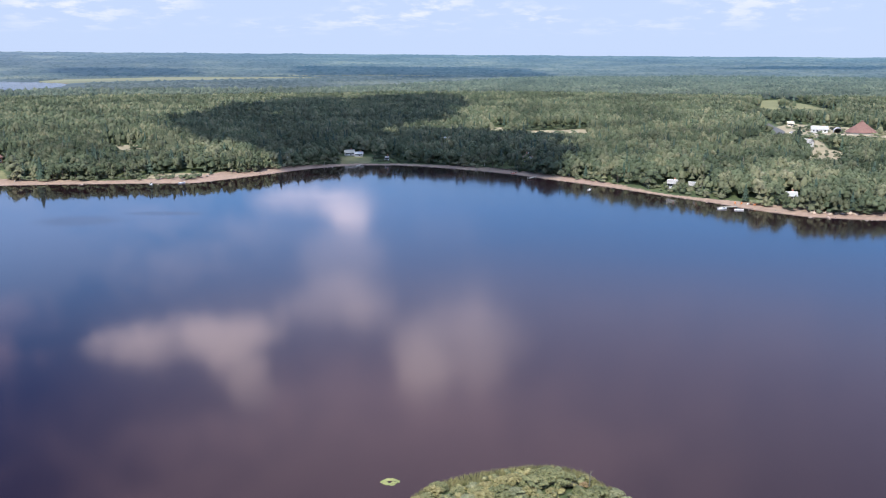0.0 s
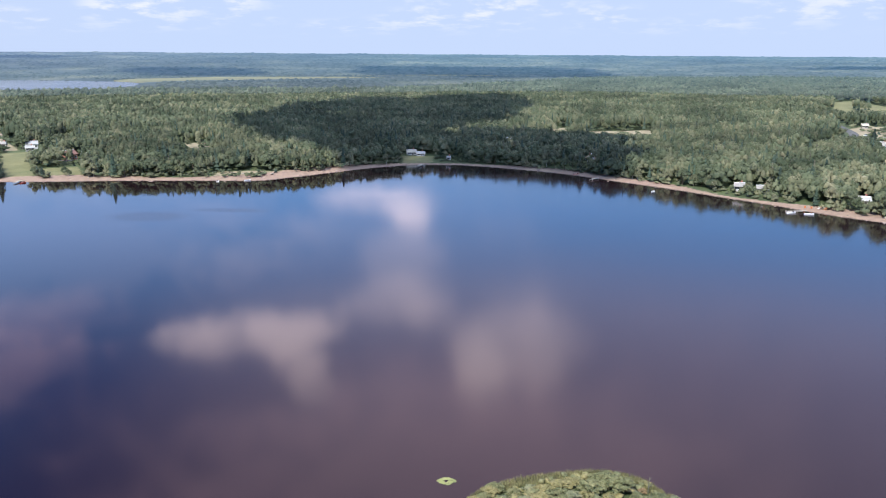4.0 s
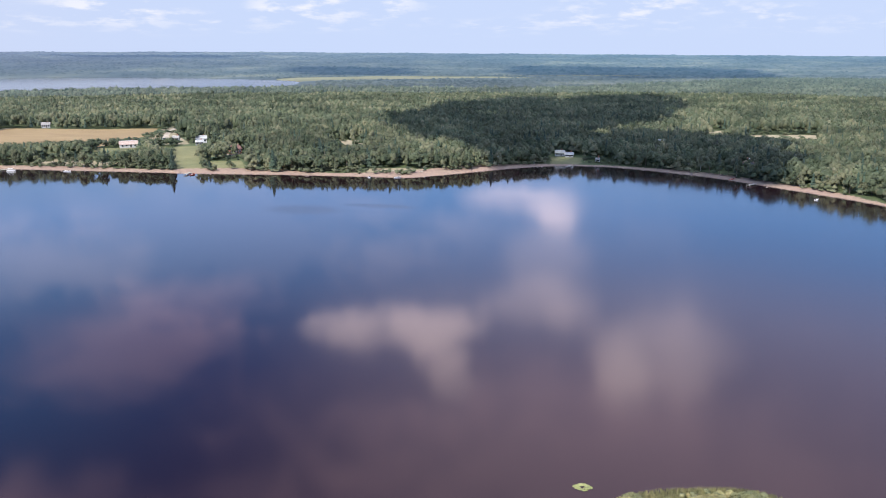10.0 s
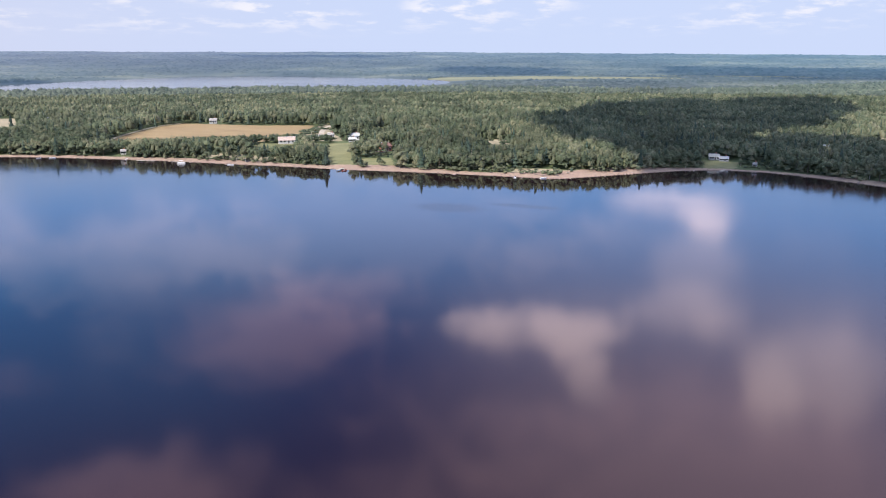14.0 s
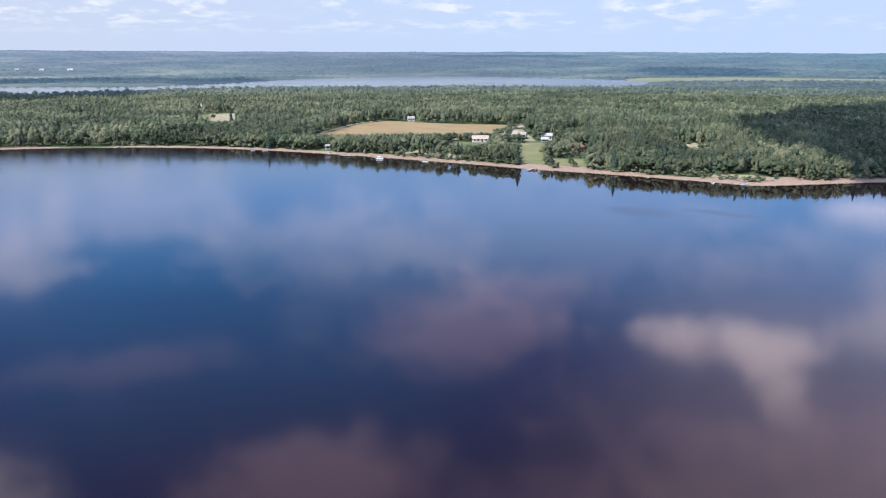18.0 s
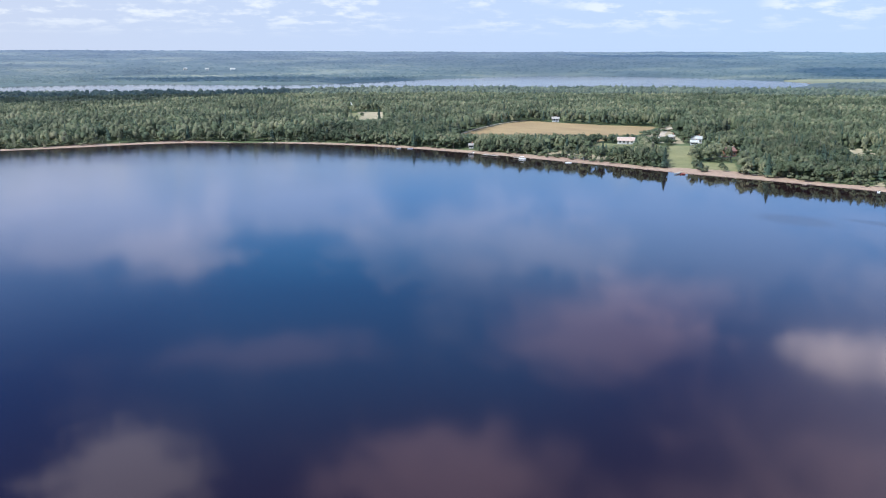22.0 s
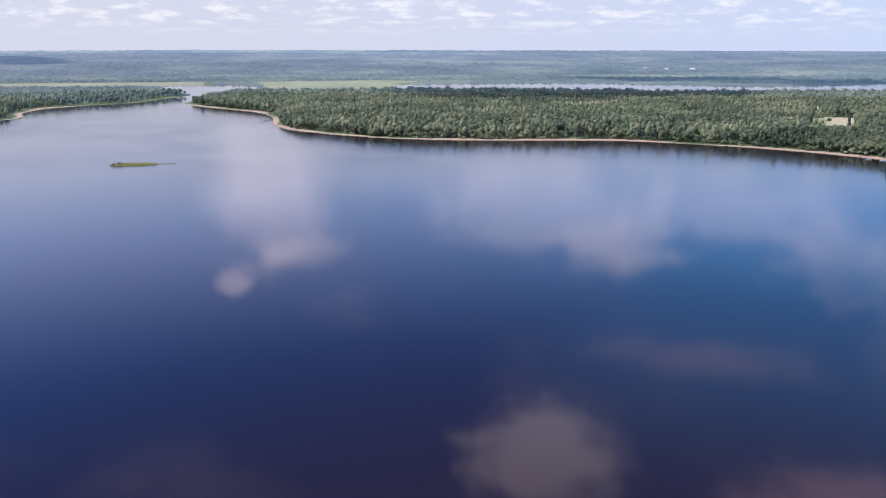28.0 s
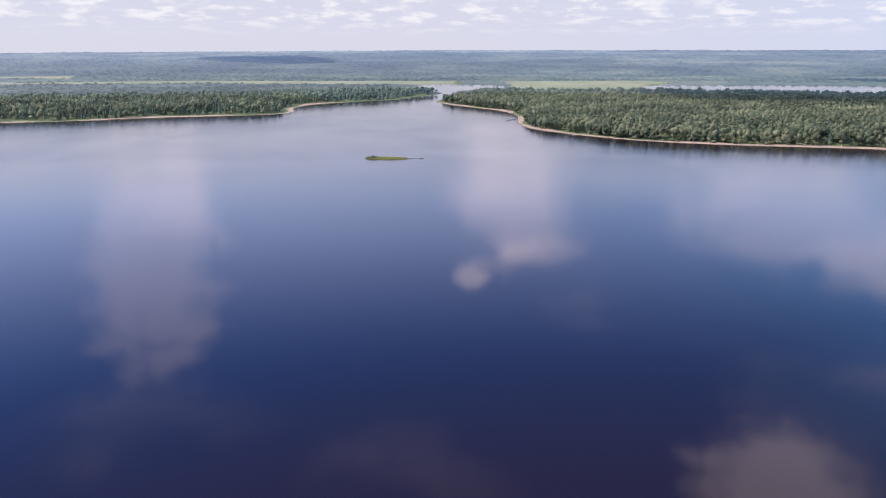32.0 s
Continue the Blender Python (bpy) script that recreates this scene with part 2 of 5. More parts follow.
CONCRETE = material("concrete", [(0.30, 0.28, 0.26), (0.42, 0.40, 0.37)], 0.9, 0.9, 0.3)
ROSE_ROOF = material("faded_rose_roof", [(0.34, 0.25, 0.21), (0.46, 0.36, 0.31)], 0.8, 0.75, 0.2)
CREAM_ROOF = material("cream_roof", [(0.40, 0.36, 0.28), (0.50, 0.46, 0.37)], 0.8, 0.7, 0.2)
PLANK = material("weathered_plank", [(0.26, 0.23, 0.19), (0.42, 0.38, 0.32)], 1.6, 0.85, 0.3, obj=0.15)
HULL_WHITE = material("white_hull", [(0.60, 0.61, 0.62), (0.74, 0.74, 0.74)], 1.0, 0.3)
HULL_RED = material("red_hull", [(0.35, 0.06, 0.04), (0.48, 0.10, 0.06)], 1.0, 0.4)
MOTOR = material("outboard_black", [(0.015, 0.015, 0.017), (0.04, 0.04, 0.042)], 3.0, 0.35)
ORANGE = material("orange_plastic", [(0.62, 0.20, 0.07), (0.75, 0.32, 0.14)], 2.0, 0.5)
ASPHALT = material("asphalt", [(0.06, 0.06, 0.06), (0.10, 0.10, 0.10)], 0.6, 0.9, 0.3)
ROCK = material("shore_rock", [(0.16, 0.12, 0.10), (0.34, 0.27, 0.23)], 0.8, 0.9, 0.4, island=0.35)
TYRE = material("tyre_rubber", [(0.02, 0.02, 0.02), (0.04, 0.04, 0.04)], 3.0, 0.9)
CAR_PAINT = material("white_car_paint", [(0.66, 0.66, 0.66), (0.76, 0.76, 0.76)], 1.0, 0.25)
CLOUD_MAT = material("cloud_white", [(0.85, 0.85, 0.85), (0.95, 0.95, 0.95)], 0.01, 1.0)


def glass_material():
    m = material("window_glass", [(0.02, 0.025, 0.03), (0.05, 0.055, 0.06)], 1.0, 0.05)
    m.node_tree.nodes["Principled BSDF"].inputs["IOR"].default_value = 1.5
    return m


GLASS = glass_material()


def water_material():
    m = bpy.data.materials.new("tannin_water")
    m.use_nodes = True
    nt = m.node_tree
    N, L = nt.nodes.new, nt.links.new
    bsdf = nt.nodes["Principled BSDF"]
    bsdf.inputs["Base Color"].default_value = (0.0100, 0.0045, 0.0060, 1)
    bsdf.inputs["IOR"].default_value = WATER_IOR
    geo = N("ShaderNodeNewGeometry")
    mp = N("ShaderNodeMapping")
    mp.inputs["Scale"].default_value = (0.010, 0.016, 1)
    mp.inputs["Rotation"].default_value = (0, 0, 0.5)
    L(geo.outputs["Position"], mp.inputs["Vector"])
    n = N("ShaderNodeTexNoise")
    n.inputs["Scale"].default_value, n.inputs["Detail"].default_value, n.inputs["Distortion"].default_value = 1.0, 4, 0.6
    L(mp.outputs[0], n.inputs["Vector"])
    mr = N("ShaderNodeMapRange")
    L(n.outputs["Fac"], mr.inputs["Value"])
    mr.inputs["From Min"].default_value, mr.inputs["From Max"].default_value = 0.38, 0.68
    mr.inputs["To Min"].default_value, mr.inputs["To Max"].default_value = 0.038, 0.068
    # the breeze ruffles the western half
    sep = N("ShaderNodeSeparateXYZ")
    L(geo.outputs["Position"], sep.inputs[0])
    west = N("ShaderNodeMapRange")
    L(sep.outputs[0], west.inputs["Value"])
    west.inputs["From Min"].default_value, west.inputs["From Max"].default_value = -230, -520
    west.inputs["To Min"].default_value, west.inputs["To Max"].default_value = 0.0, 0.11
    far = N("ShaderNodeMapRange")
    L(sep.outputs[0], far.inputs["Value"])
    far.inputs["From Min"].default_value, far.inputs["From Max"].default_value = -800, -1250
    far.inputs["To Min"].default_value, far.inputs["To Max"].default_value = 1.0, 0.3
    mul = N("ShaderNodeMath")
    mul.operation = "MULTIPLY"
    L(west.outputs[0], mul.inputs[0]), L(far.outputs[0], mul.inputs[1])
    west = N("ShaderNodeMath")
    east = N("ShaderNodeMapRange")
    L(sep.outputs[0], east.inputs["Value"])
    east.inputs["From Min"].default_value, east.inputs["From Max"].default_value = -110, 10
    east.inputs["To Min"].default_value, east.inputs["To Max"].default_value = 0.0, 0.055
    L(mul.outputs[0], west.inputs[0]), L(east.outputs[0], west.inputs[1])
    for cx, cy, rx, ry in RUFFLES:
        mv = N("ShaderNodeMapping")
        mv.vector_type = "TEXTURE"
        mv.inputs["Location"].default_value, mv.inputs["Scale"].default_value = (cx, cy, 0), (rx, ry, 1)
        L(geo.outputs["Position"], mv.inputs["Vector"])
        ln, fall, more = N("ShaderNodeVectorMath"), N("ShaderNodeMapRange"), N("ShaderNodeMath")
        ln.operation = "LENGTH"
        L(mv.outputs[0], ln.inputs[0])
        fray = N("ShaderNodeMath")
        L(ln.outputs["Value"], fray.inputs[0]), L(n.outputs["Fac"], fray.inputs[1])
        L(fray.outputs[0], fall.inputs["Value"])
        fall.inputs["From Min"].default_value, fall.inputs["From Max"].default_value = 1.55, 1.05
        fall.inputs["To Min"].default_value, fall.inputs["To Max"].default_value = 0.0, 0.11
        L(west.outputs[0], more.inputs[0]), L(fall.outputs[0], more.inputs[1])
        west = more
    add = N("ShaderNodeMath")
    L(mr.outputs[0], add.inputs[0]), L(west.outputs[0], add.inputs[1])
    L(add.outputs[0], bsdf.inputs["Roughness"])
    rip = N("ShaderNodeTexNoise")
    rip.inputs["Scale"].default_value, rip.inputs["Detail"].default_value = 0.35, 3
    L(geo.outputs["Position"], rip.inputs["Vector"])
    bp = N("ShaderNodeBump")
    bp.inputs["Strength"].default_value, bp.inputs["Distance"].default_value = 0.012, 0.15
    L(rip.outputs["Fac"], bp.inputs["Height"])
    L(bp.outputs[0], bsdf.inputs["Normal"])
    return m


WATER_IOR = 1.345
RUFFLES = [(-140, 318, 20, 13), (-112, 334, 18, 5)]  # x, y, half lengths
WATER = water_material()


def haze_glow_material(name, colours, scale, island, broad, stretch=None, tone=0.0):
    """Far backdrop woods; faint blue emission growing with distance stands in for summer haze."""
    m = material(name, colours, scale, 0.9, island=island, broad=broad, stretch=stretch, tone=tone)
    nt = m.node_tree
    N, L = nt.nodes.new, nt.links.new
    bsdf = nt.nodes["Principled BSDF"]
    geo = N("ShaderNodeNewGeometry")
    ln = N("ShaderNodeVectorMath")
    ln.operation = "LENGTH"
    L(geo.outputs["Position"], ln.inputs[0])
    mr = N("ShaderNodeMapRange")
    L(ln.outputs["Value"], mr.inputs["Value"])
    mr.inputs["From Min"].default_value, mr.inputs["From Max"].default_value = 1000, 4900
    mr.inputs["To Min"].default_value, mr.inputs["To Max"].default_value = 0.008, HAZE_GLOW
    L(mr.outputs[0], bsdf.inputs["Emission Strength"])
    # colour of the imitated haze, greyer towards the west
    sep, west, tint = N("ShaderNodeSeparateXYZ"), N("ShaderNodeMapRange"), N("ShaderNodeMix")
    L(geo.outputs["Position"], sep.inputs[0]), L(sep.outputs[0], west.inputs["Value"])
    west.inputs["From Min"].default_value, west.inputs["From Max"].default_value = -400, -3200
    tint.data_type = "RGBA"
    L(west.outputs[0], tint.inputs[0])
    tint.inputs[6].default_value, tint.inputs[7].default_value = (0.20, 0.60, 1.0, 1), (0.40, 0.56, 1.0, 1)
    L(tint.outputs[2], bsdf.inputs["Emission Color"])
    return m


# emission strength of the painted haze at the horizon
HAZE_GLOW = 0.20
FAR_WOODS = haze_glow_material("hazed_distant_woods", [(0.014, 0.022, 0.020), (0.036, 0.047, 0.040), (0.088, 0.094, 0.066)], 0.0038, 0.2, 0.6)
FAR_MATS = [haze_glow_material("hazed_broadleaf", [(0.034, 0.050, 0.034), (0.074, 0.090, 0.057)], 0.08, 0.14, 0.3, tone=0.3), haze_glow_material("hazed_aspen", [(0.054, 0.068, 0.044), (0.096, 0.106, 0.071)], 0.08, 0.14, 0.3, tone=0.3),
            haze_glow_material("hazed_conifer", [(0.040, 0.062, 0.044), (0.080, 0.106, 0.067)], 0.08, 0.14, 0.3, tone=0.3), GREY_TREE]

# ---- the plan: shores and open ground ----


def smooth_line(pts, step, closed=True):
    """A rounded line through plan points (Catmull-Rom), about step metres from point to point."""
    p = np.array(pts, float)
    n, out = len(p), []
    for i in range(n if closed else n - 1):
        a, b, c, d = (p[(i + k) % n] if closed else p[min(max(i + k, 0), n - 1)] for k in (-1, 0, 1, 2))
        m = max(1, int(np.hypot(*(c - b)) / step))
        for t in np.arange(m) / m:
            out.append(0.5 * (2 * b + (c - a) * t + (2 * a - 5 * b + 4 * c - d) * t * t + (3 * b - a - 3 * c + d) * t ** 3))
    return np.array(out)


# The bay's shore from the right-hand village round to the point, then the channel and the cape.
NORTH_SHORE = [(170, 318), (156, 321), (141, 327), (128, 340), (114, 360), (96, 381), (80, 401), (61, 421), (46, 437), (26, 456), (-1, 473), (-27, 485),
               (-48, 485), (-70, 472), (-90, 451), (-108, 430), (-122, 416), (-146, 414), (-193, 410), (-238, 403), (-277, 401), (-313, 397), (-350, 394)]
WEST_SHORE = [(-393, 387), (-436, 377), (-474, 363), (-516, 338), (-549, 308), (-576, 277), (-588, 240), (-598, 200), (-612, 155), (-634, 117), (-664, 87),
              (-697, 63), (-735, 42), (-797, 34), (-890, 36), (-968, 21), (-1039, -16), (-1110, -50), (-1180, -62)]
CHANNEL = [(-1330, -25), (-1480, 20), (-1700, 45), (-1840, 0), (-1850, -110), (-1600, -130), (-1440, -68), (-1340, -78), (-1285, -100), (-1205, -121), (-1159, -163),
           (-1090, -211), (-1010, -222), (-950, -210)]
CAPE = [(-909, -215), (-882, -254), (-854, -316), (-806, -381), (-775, -447), (-740, -560), (-520, -700), (-100, -560), (260, -430), (430, -120), (400, 150), (260, 285)]
BAY = smooth_line(NORTH_SHORE + WEST_SHORE + CHANNEL + CAPE, 12)
FAR_LAKE = smooth_line([(-1789, 353), (-1835, 520), (-1790, 800), (-1540, 1010), (-1560, 1300), (-1661, 1650), (-1659, 2080), (-1301, 2120), (-952, 1990), (-800, 1830),
                        (-740, 1520), (-900, 1300), (-1030, 1010), (-1210, 710), (-1420, 420), (-1485, 254), (-1640, 300)], 30)
FAR_POND = smooth_line([(-1880, -1010), (-1990, -1210), (-1900, -1260), (-1790, -1120)], 30)
POINT = smooth_line([(-11, 95), (-7.5, 104), (-4.8, 108.6), (-2.2, 112.4), (0.6, 114.6), (4, 116.4), (8, 117.8), (12, 118.8), (16, 119.3), (19, 118.4), (21, 117), (23, 114), (25.5, 110.5), (28, 106), (31, 98),
                     (34, 80), (34, 40), (20, 8), (0, 8), (-14, 30), (-17, 60), (-16, 82)], 3)
ISLET = np.array([(-516 + 5 * math.cos(a), -58 + 12.5 * math.sin(a)) for a in np.linspace(0, 2 * math.pi, 24)[:-1]])


def inside_by(P, poly):
    """Signed distance of the points P to a closed line: positive inside."""
    P = np.asarray(P, float)
    best = np.full(len(P), 1e18)
    odd = np.zeros(len(P), bool)
    for a, b in zip(poly, np.roll(poly, -1, 0)):
        a, b = np.asarray(a, float), np.asarray(b, float)
        e, w = b - a, P - a
        t = np.clip((w @ e) / max(e @ e, 1e-9), 0, 1)
        q = w - t[:, None] * e
        best = np.minimum(best, (q * q).sum(1))
        c = (a[1] > P[:, 1]) != (b[1] > P[:, 1])
        if a[1] != b[1]:
            odd ^= c & (P[:, 0] < (b[0] - a[0]) * (P[:, 1] - a[1]) / (b[1] - a[1]) + a[0])
    return np.where(odd, 1, -1) * np.sqrt(best)


def inland(P):
    """Metres from the nearest water's edge: positive on land."""
    water = np.maximum(np.maximum(inside_by(P, BAY), inside_by(P, FAR_LAKE)), inside_by(P, FAR_POND))
    return np.maximum(np.maximum(-water, inside_by(P, POINT)), inside_by(P, ISLET))


def height(P, sd):
    r = np.hypot(P[:, 0], P[:, 1])
    z = np.where(sd < 0, np.maximum(-3, sd * 0.12), np.minimum(sd, 16) * 0.085)
    z = z + 2.6 * np.clip((sd - 14) / 60, 0, 1) ** 1.0
    a = np.degrees(np.arctan2(-P[:, 0], P[:, 1]))
    hill = np.interp(a, [-180, -32, -15, 0, 27, 40, 65, 92, 105, 120, 180], [0, -15, -8, 1, 17, 16, 24, 27, 19, 10, 0]) + 0.8 * np.sin(a * 0.83) + 0.5 * np.sin(a * 1.9 + 2)
    far = np.clip((r - 2650) / 2250, 0, 1)
    return z + far * (56 + hill)


# Open ground, as plan outlines.
CROP = [[(-352, 508), (-349, 470), (-372, 442), (-413, 419), (-450, 441), (-478, 495), (-503, 552), (-506, 584), (-434, 592), (-391, 612), (-366, 560)]]
LAWN = [[(-302, 490), (-291, 498), (-262, 450), (-236, 408), (-246, 402), (-275, 440)], [(-250, 436), (-232, 445), (-212, 412), (-224, 405)],
        [(-62, 512), (-42, 512), (-42, 492), (-58, 484)], [(394, 1106), (439, 1128), (436, 1039), (410, 893), (372, 849), (380, 911), (390, 1002), (394, 1064)],
        [(-698, 528), (-690, 572), (-650, 545), (-590, 462), (-640, 480)], [(-345, 470), (-322, 480), (-300, 440), (-330, 432)],
        [(-1075, -45), (-1040, -28), (-985, 0), (-1000, 12), (-1070, -22)], [(394, 1064), (343, 930), (303, 790), (312, 778), (352, 880), (393, 1010)]]
MARSH = [[(-1380, 10), (-1500, 45), (-1760, 60), (-1930, 40), (-1990, 320), (-1900, 420), (-1800, 345), (-1640, 290), (-1485, 240)],
         [(-1720, -230), (-1850, -60), (-1950, -60), (-1920, -700), (-1760, -1010), (-1660, -970), (-1770, -600)], [(-820, 1830), (-950, 2010), (-760, 2260), (-420, 2300), (-300, 2220), (-560, 2040)],
         [(-560, 2440), (-200, 2420), (100, 2460), (-200, 2560)], [(-2050, -1000), (-2400, -1150), (-2500, -1350), (-2150, -1300)]]
YARD = [[(250, 612), (252, 640), (272, 700), (300, 735), (330, 700), (352, 640), (340, 606), (300, 604)], [(30, 690), (50, 700), (62, 668), (40, 660)],
        [(58, 660), (66, 668), (118, 682), (116, 650), (80, 640)], [(-222, 560), (-190, 560), (-184, 527), (-210, 527)],
        [(-356, 540), (-330, 545), (-300, 505), (-325, 500)], [(-345, 410), (-300, 410), (-292, 424), (-345, 428)], [(-150, 424), (-106, 436), (-100, 446), (-150, 436)],
        [(-334, 606), (-318, 615), (-316, 606), (-330, 600)],
        [(248, 592), (262, 590), (243, 535), (244, 512), (225, 474), (209, 480), (226, 540)], [(-314, 508), (-338, 548), (-364, 600), (-374, 640), (-392, 640), (-382, 600), (-354, 546), (-332, 504)], [(-711, 548), (-690, 566), (-602, 494), (-610, 470), (-660, 515)]]
ROAD = [(150, 470), (222, 585), (256, 646), (272, 712), (290, 800), (300, 900)]


def cover(P, polys, soft):
    m = np.full(len(P), -1e9)
    for poly in polys:
        m = np.maximum(m, inside_by(P, poly))
    return np.clip(0.5 + m / (2 * soft), 0, 1)


def raw_mesh(name, V, F, mats, index=None, smooth=False):
    """A mesh of triangles or of quads from arrays."""
    me = bpy.data.meshes.new(name)
    V, F = np.asarray(V, np.float32), np.asarray(F, np.int32)
    k = F.shape[1]
    me.vertices.add(len(V)), me.loops.add(F.size), me.polygons.add(len(F))
    me.vertices.foreach_set("co", V.ravel())
    me.loops.foreach_set("vertex_index", F.ravel())
    me.polygons.foreach_set("loop_start", np.arange(0, F.size, k, dtype=np.int32))
    for m in mats:
        me.materials.append(m)
    if index is not None:
        me.polygons.foreach_set("material_index", np.asarray(index, np.int32))
    me.polygons.foreach_set("use_smooth", np.full(len(F), smooth))
    me.update(calc_edges=True)
    me.validate()
    return me


def polar_sheet(azs, radii):
    A, R = np.meshgrid(np.radians(azs), radii)
    P = np.stack([-np.sin(A) * R, np.cos(A) * R], -1).reshape(-1, 2)
    n, m = len(azs), len(radii)
    j, i = np.meshgrid(np.arange(n), np.arange(m - 1))
    k = (j + 1) % n
    F = np.stack([i * n + j, (i + 1) * n + j, (i + 1) * n + k, i * n + k], -1).reshape(-1, 4)
    return P, F[:, ::-1]


def ground_material():
    m = bpy.data.materials.new("ground_cover")
    m.use_nodes = True
    nt = m.node_tree
    N, L = nt.nodes.new, nt.links.new
    bsdf = nt.nodes["Principled BSDF"]
    bsdf.inputs["Roughness"].default_value = 0.95
    geo = N("ShaderNodeNewGeometry")

    def tex(scale, detail=5, sx=1.0, sy=1.0):
        mp = N("ShaderNodeMapping")
        mp.inputs["Scale"].default_value = (sx, sy, 1)
        mp.inputs["Rotation"].default_value = (0, 0, 0.35)
        L(geo.outputs["Position"], mp.inputs["Vector"])
        n = N("ShaderNodeTexNoise")
        n.inputs["Scale"].default_value, n.inputs["Detail"].default_value, n.inputs["Roughness"].default_value = scale, detail, 0.65
        L(mp.outputs[0], n.inputs["Vector"])
        return n.outputs["Fac"]

    def ramp(fac, cols):
        r = N("ShaderNodeValToRGB")
        L(fac, r.inputs[0])
        e = r.color_ramp.elements
        e[0].position, e[1].position = 0.32, 0.68
        e[0].color, e[1].color = (*cols[0], 1), (*cols[1], 1)
        return r.outputs[0]

    def mix(fac, a, b):
        n = N("ShaderNodeMix")
        n.data_type = "RGBA"
        L(fac, n.inputs[0]), L(a, n.inputs[6]), L(b, n.inputs[7])
        return n.outputs[2]

    def edge(name, fray):
        a = N("ShaderNodeAttribute")
        a.attribute_name = name
        s = N("ShaderNodeMath")
        s.operation = "ADD"
        L(a.outputs["Fac"], s.inputs[0]), L(fray, s.inputs[1])
        mr = N("ShaderNodeMapRange")
        L(s.outputs[0], mr.inputs["Value"])
        mr.inputs["From Min"].default_value, mr.inputs["From Max"].default_value = 0.9, 1.1
        return mr.outputs[0]

    fine, mid = tex(0.5), tex(0.06)
    col = ramp(mid, [(0.035, 0.055, 0.018), (0.075, 0.095, 0.032)])
    col = mix(edge("lawn", fine), col, ramp(tex(0.09), [(0.105, 0.114, 0.045), (0.185, 0.172, 0.078)]))
    col = mix(edge("marsh", fine), col, ramp(tex(0.012, 5, 0.4, 1.0), [(0.120, 0.130, 0.078), (0.185, 0.183, 0.112)]))
    col = mix(edge("crop", fine), col, ramp(tex(0.05, 6, 0.5, 1.3), [(0.198, 0.132, 0.060), (0.262, 0.182, 0.086)]))
    col = mix(edge("yard", fine), col, ramp(tex(0.15), [(0.21, 0.18, 0.105), (0.33, 0.27, 0.18)]))
    beach = ramp(tex(0.035, 5), [(0.275, 0.185, 0.140), (0.30, 0.225, 0.150)])
    col = mix(edge("sand", fine), col, mix(tex(0.4), beach, ramp(fine, [(0.15, 0.098, 0.075), (0.32, 0.215, 0.17)])))
    col = mix(edge("wet", fine), col, ramp(mid, [(0.10, 0.065, 0.05), (0.16, 0.10, 0.075)]))
    L(col, bsdf.inputs["Base Color"])
    bp = N("ShaderNodeBump")
    bp.inputs["Strength"].default_value, bp.inputs["Distance"].default_value = 0.5, 0.4
    L(fine, bp.inputs["Height"])
    L(bp.outputs[0], bsdf.inputs["Normal"])
    return m


VIEW = (-36.0, 127.0)


def build_ground():
    azs = np.concatenate([np.arange(VIEW[0], VIEW[1], 0.33), np.arange(VIEW[1] + 2, VIEW[0] + 359, 4.0)])
    radii = np.concatenate([[3], np.arange(30, 135, 4), np.arange(140, 330, 20), np.arange(330, 700, 2.8), np.arange(700, 1300, 7), np.arange(1300, 2000, 16), np.arange(2000, 2800, 40), np.arange(2800, 4981, 70)])
    P, F = polar_sheet(azs, radii)
    sd = inland(P)
    z = height(P, sd)
    fr = np.hypot(*P[F[:, 0]].T)
    # far faces take the woods material with the blue haze glow
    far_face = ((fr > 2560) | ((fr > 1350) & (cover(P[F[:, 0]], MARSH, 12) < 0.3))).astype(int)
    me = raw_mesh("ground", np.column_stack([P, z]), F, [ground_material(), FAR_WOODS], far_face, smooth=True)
    wide = np.where(P[:, 0] < -430, 6.5, 9.5) + 9 * np.exp(-((P[:, 0] + 132) / 26) ** 2) + 5 * np.exp(-((P[:, 0] + 300) / 30) ** 2) + 3.5 * np.sin(P[:, 0] * 0.05) + 2.5 * np.sin(P[:, 1] * 0.09 + P[:, 0] * 0.02)
    masks = {"lawn": cover(P, LAWN, 3), "crop": cover(P, CROP, 2.5), "marsh": cover(P, MARSH, 12), "yard": cover(P, YARD, 3),
             "sand": np.clip(0.5 + (wide - sd) / 6, 0, 1) * (np.hypot(P[:, 0], P[:, 1]) > 250) * (np.hypot(P[:, 0], P[:, 1]) < 1160) * (inside_by(P, ISLET) < -40), "wet": np.clip(0.5 + (1.2 - sd) / 2.5, 0, 1)}
    for key, value in masks.items():
        at = me.attributes.new(key, "FLOAT", "POINT")
        at.data.foreach_set("value", value.astype(np.float32))
    tagged(new("ground", me), "low wooded shore land with reddish sand beaches and fields", "ground", kind="structure")


build_ground()
wp, wf = polar_sheet(np.arange(0, 360, 3.0), [1, 60, 200, 500, 1000, 1800, 3000])
tagged(new("water", raw_mesh("water", np.column_stack([wp, np.zeros(len(wp))]), wf, [WATER])), "calm dark brown lake water mirroring blue sky and clouds", "water", kind="structure")

# ---- trees ----
ICO = bmesh.new()
bmesh.ops.create_icosphere(ICO, subdivisions=1, radius=1.0)
ICO_V = np.array([v.co[:] for v in ICO.verts])
ICO_F = np.array([[v.index for v in f.verts] for f in ICO.faces])
ICO.free()
rng = np.random.default_rng(7)


def unit(n):
    d = rng.normal(size=(n, 3))
    return d / np.linalg.norm(d, axis=1)[:, None]


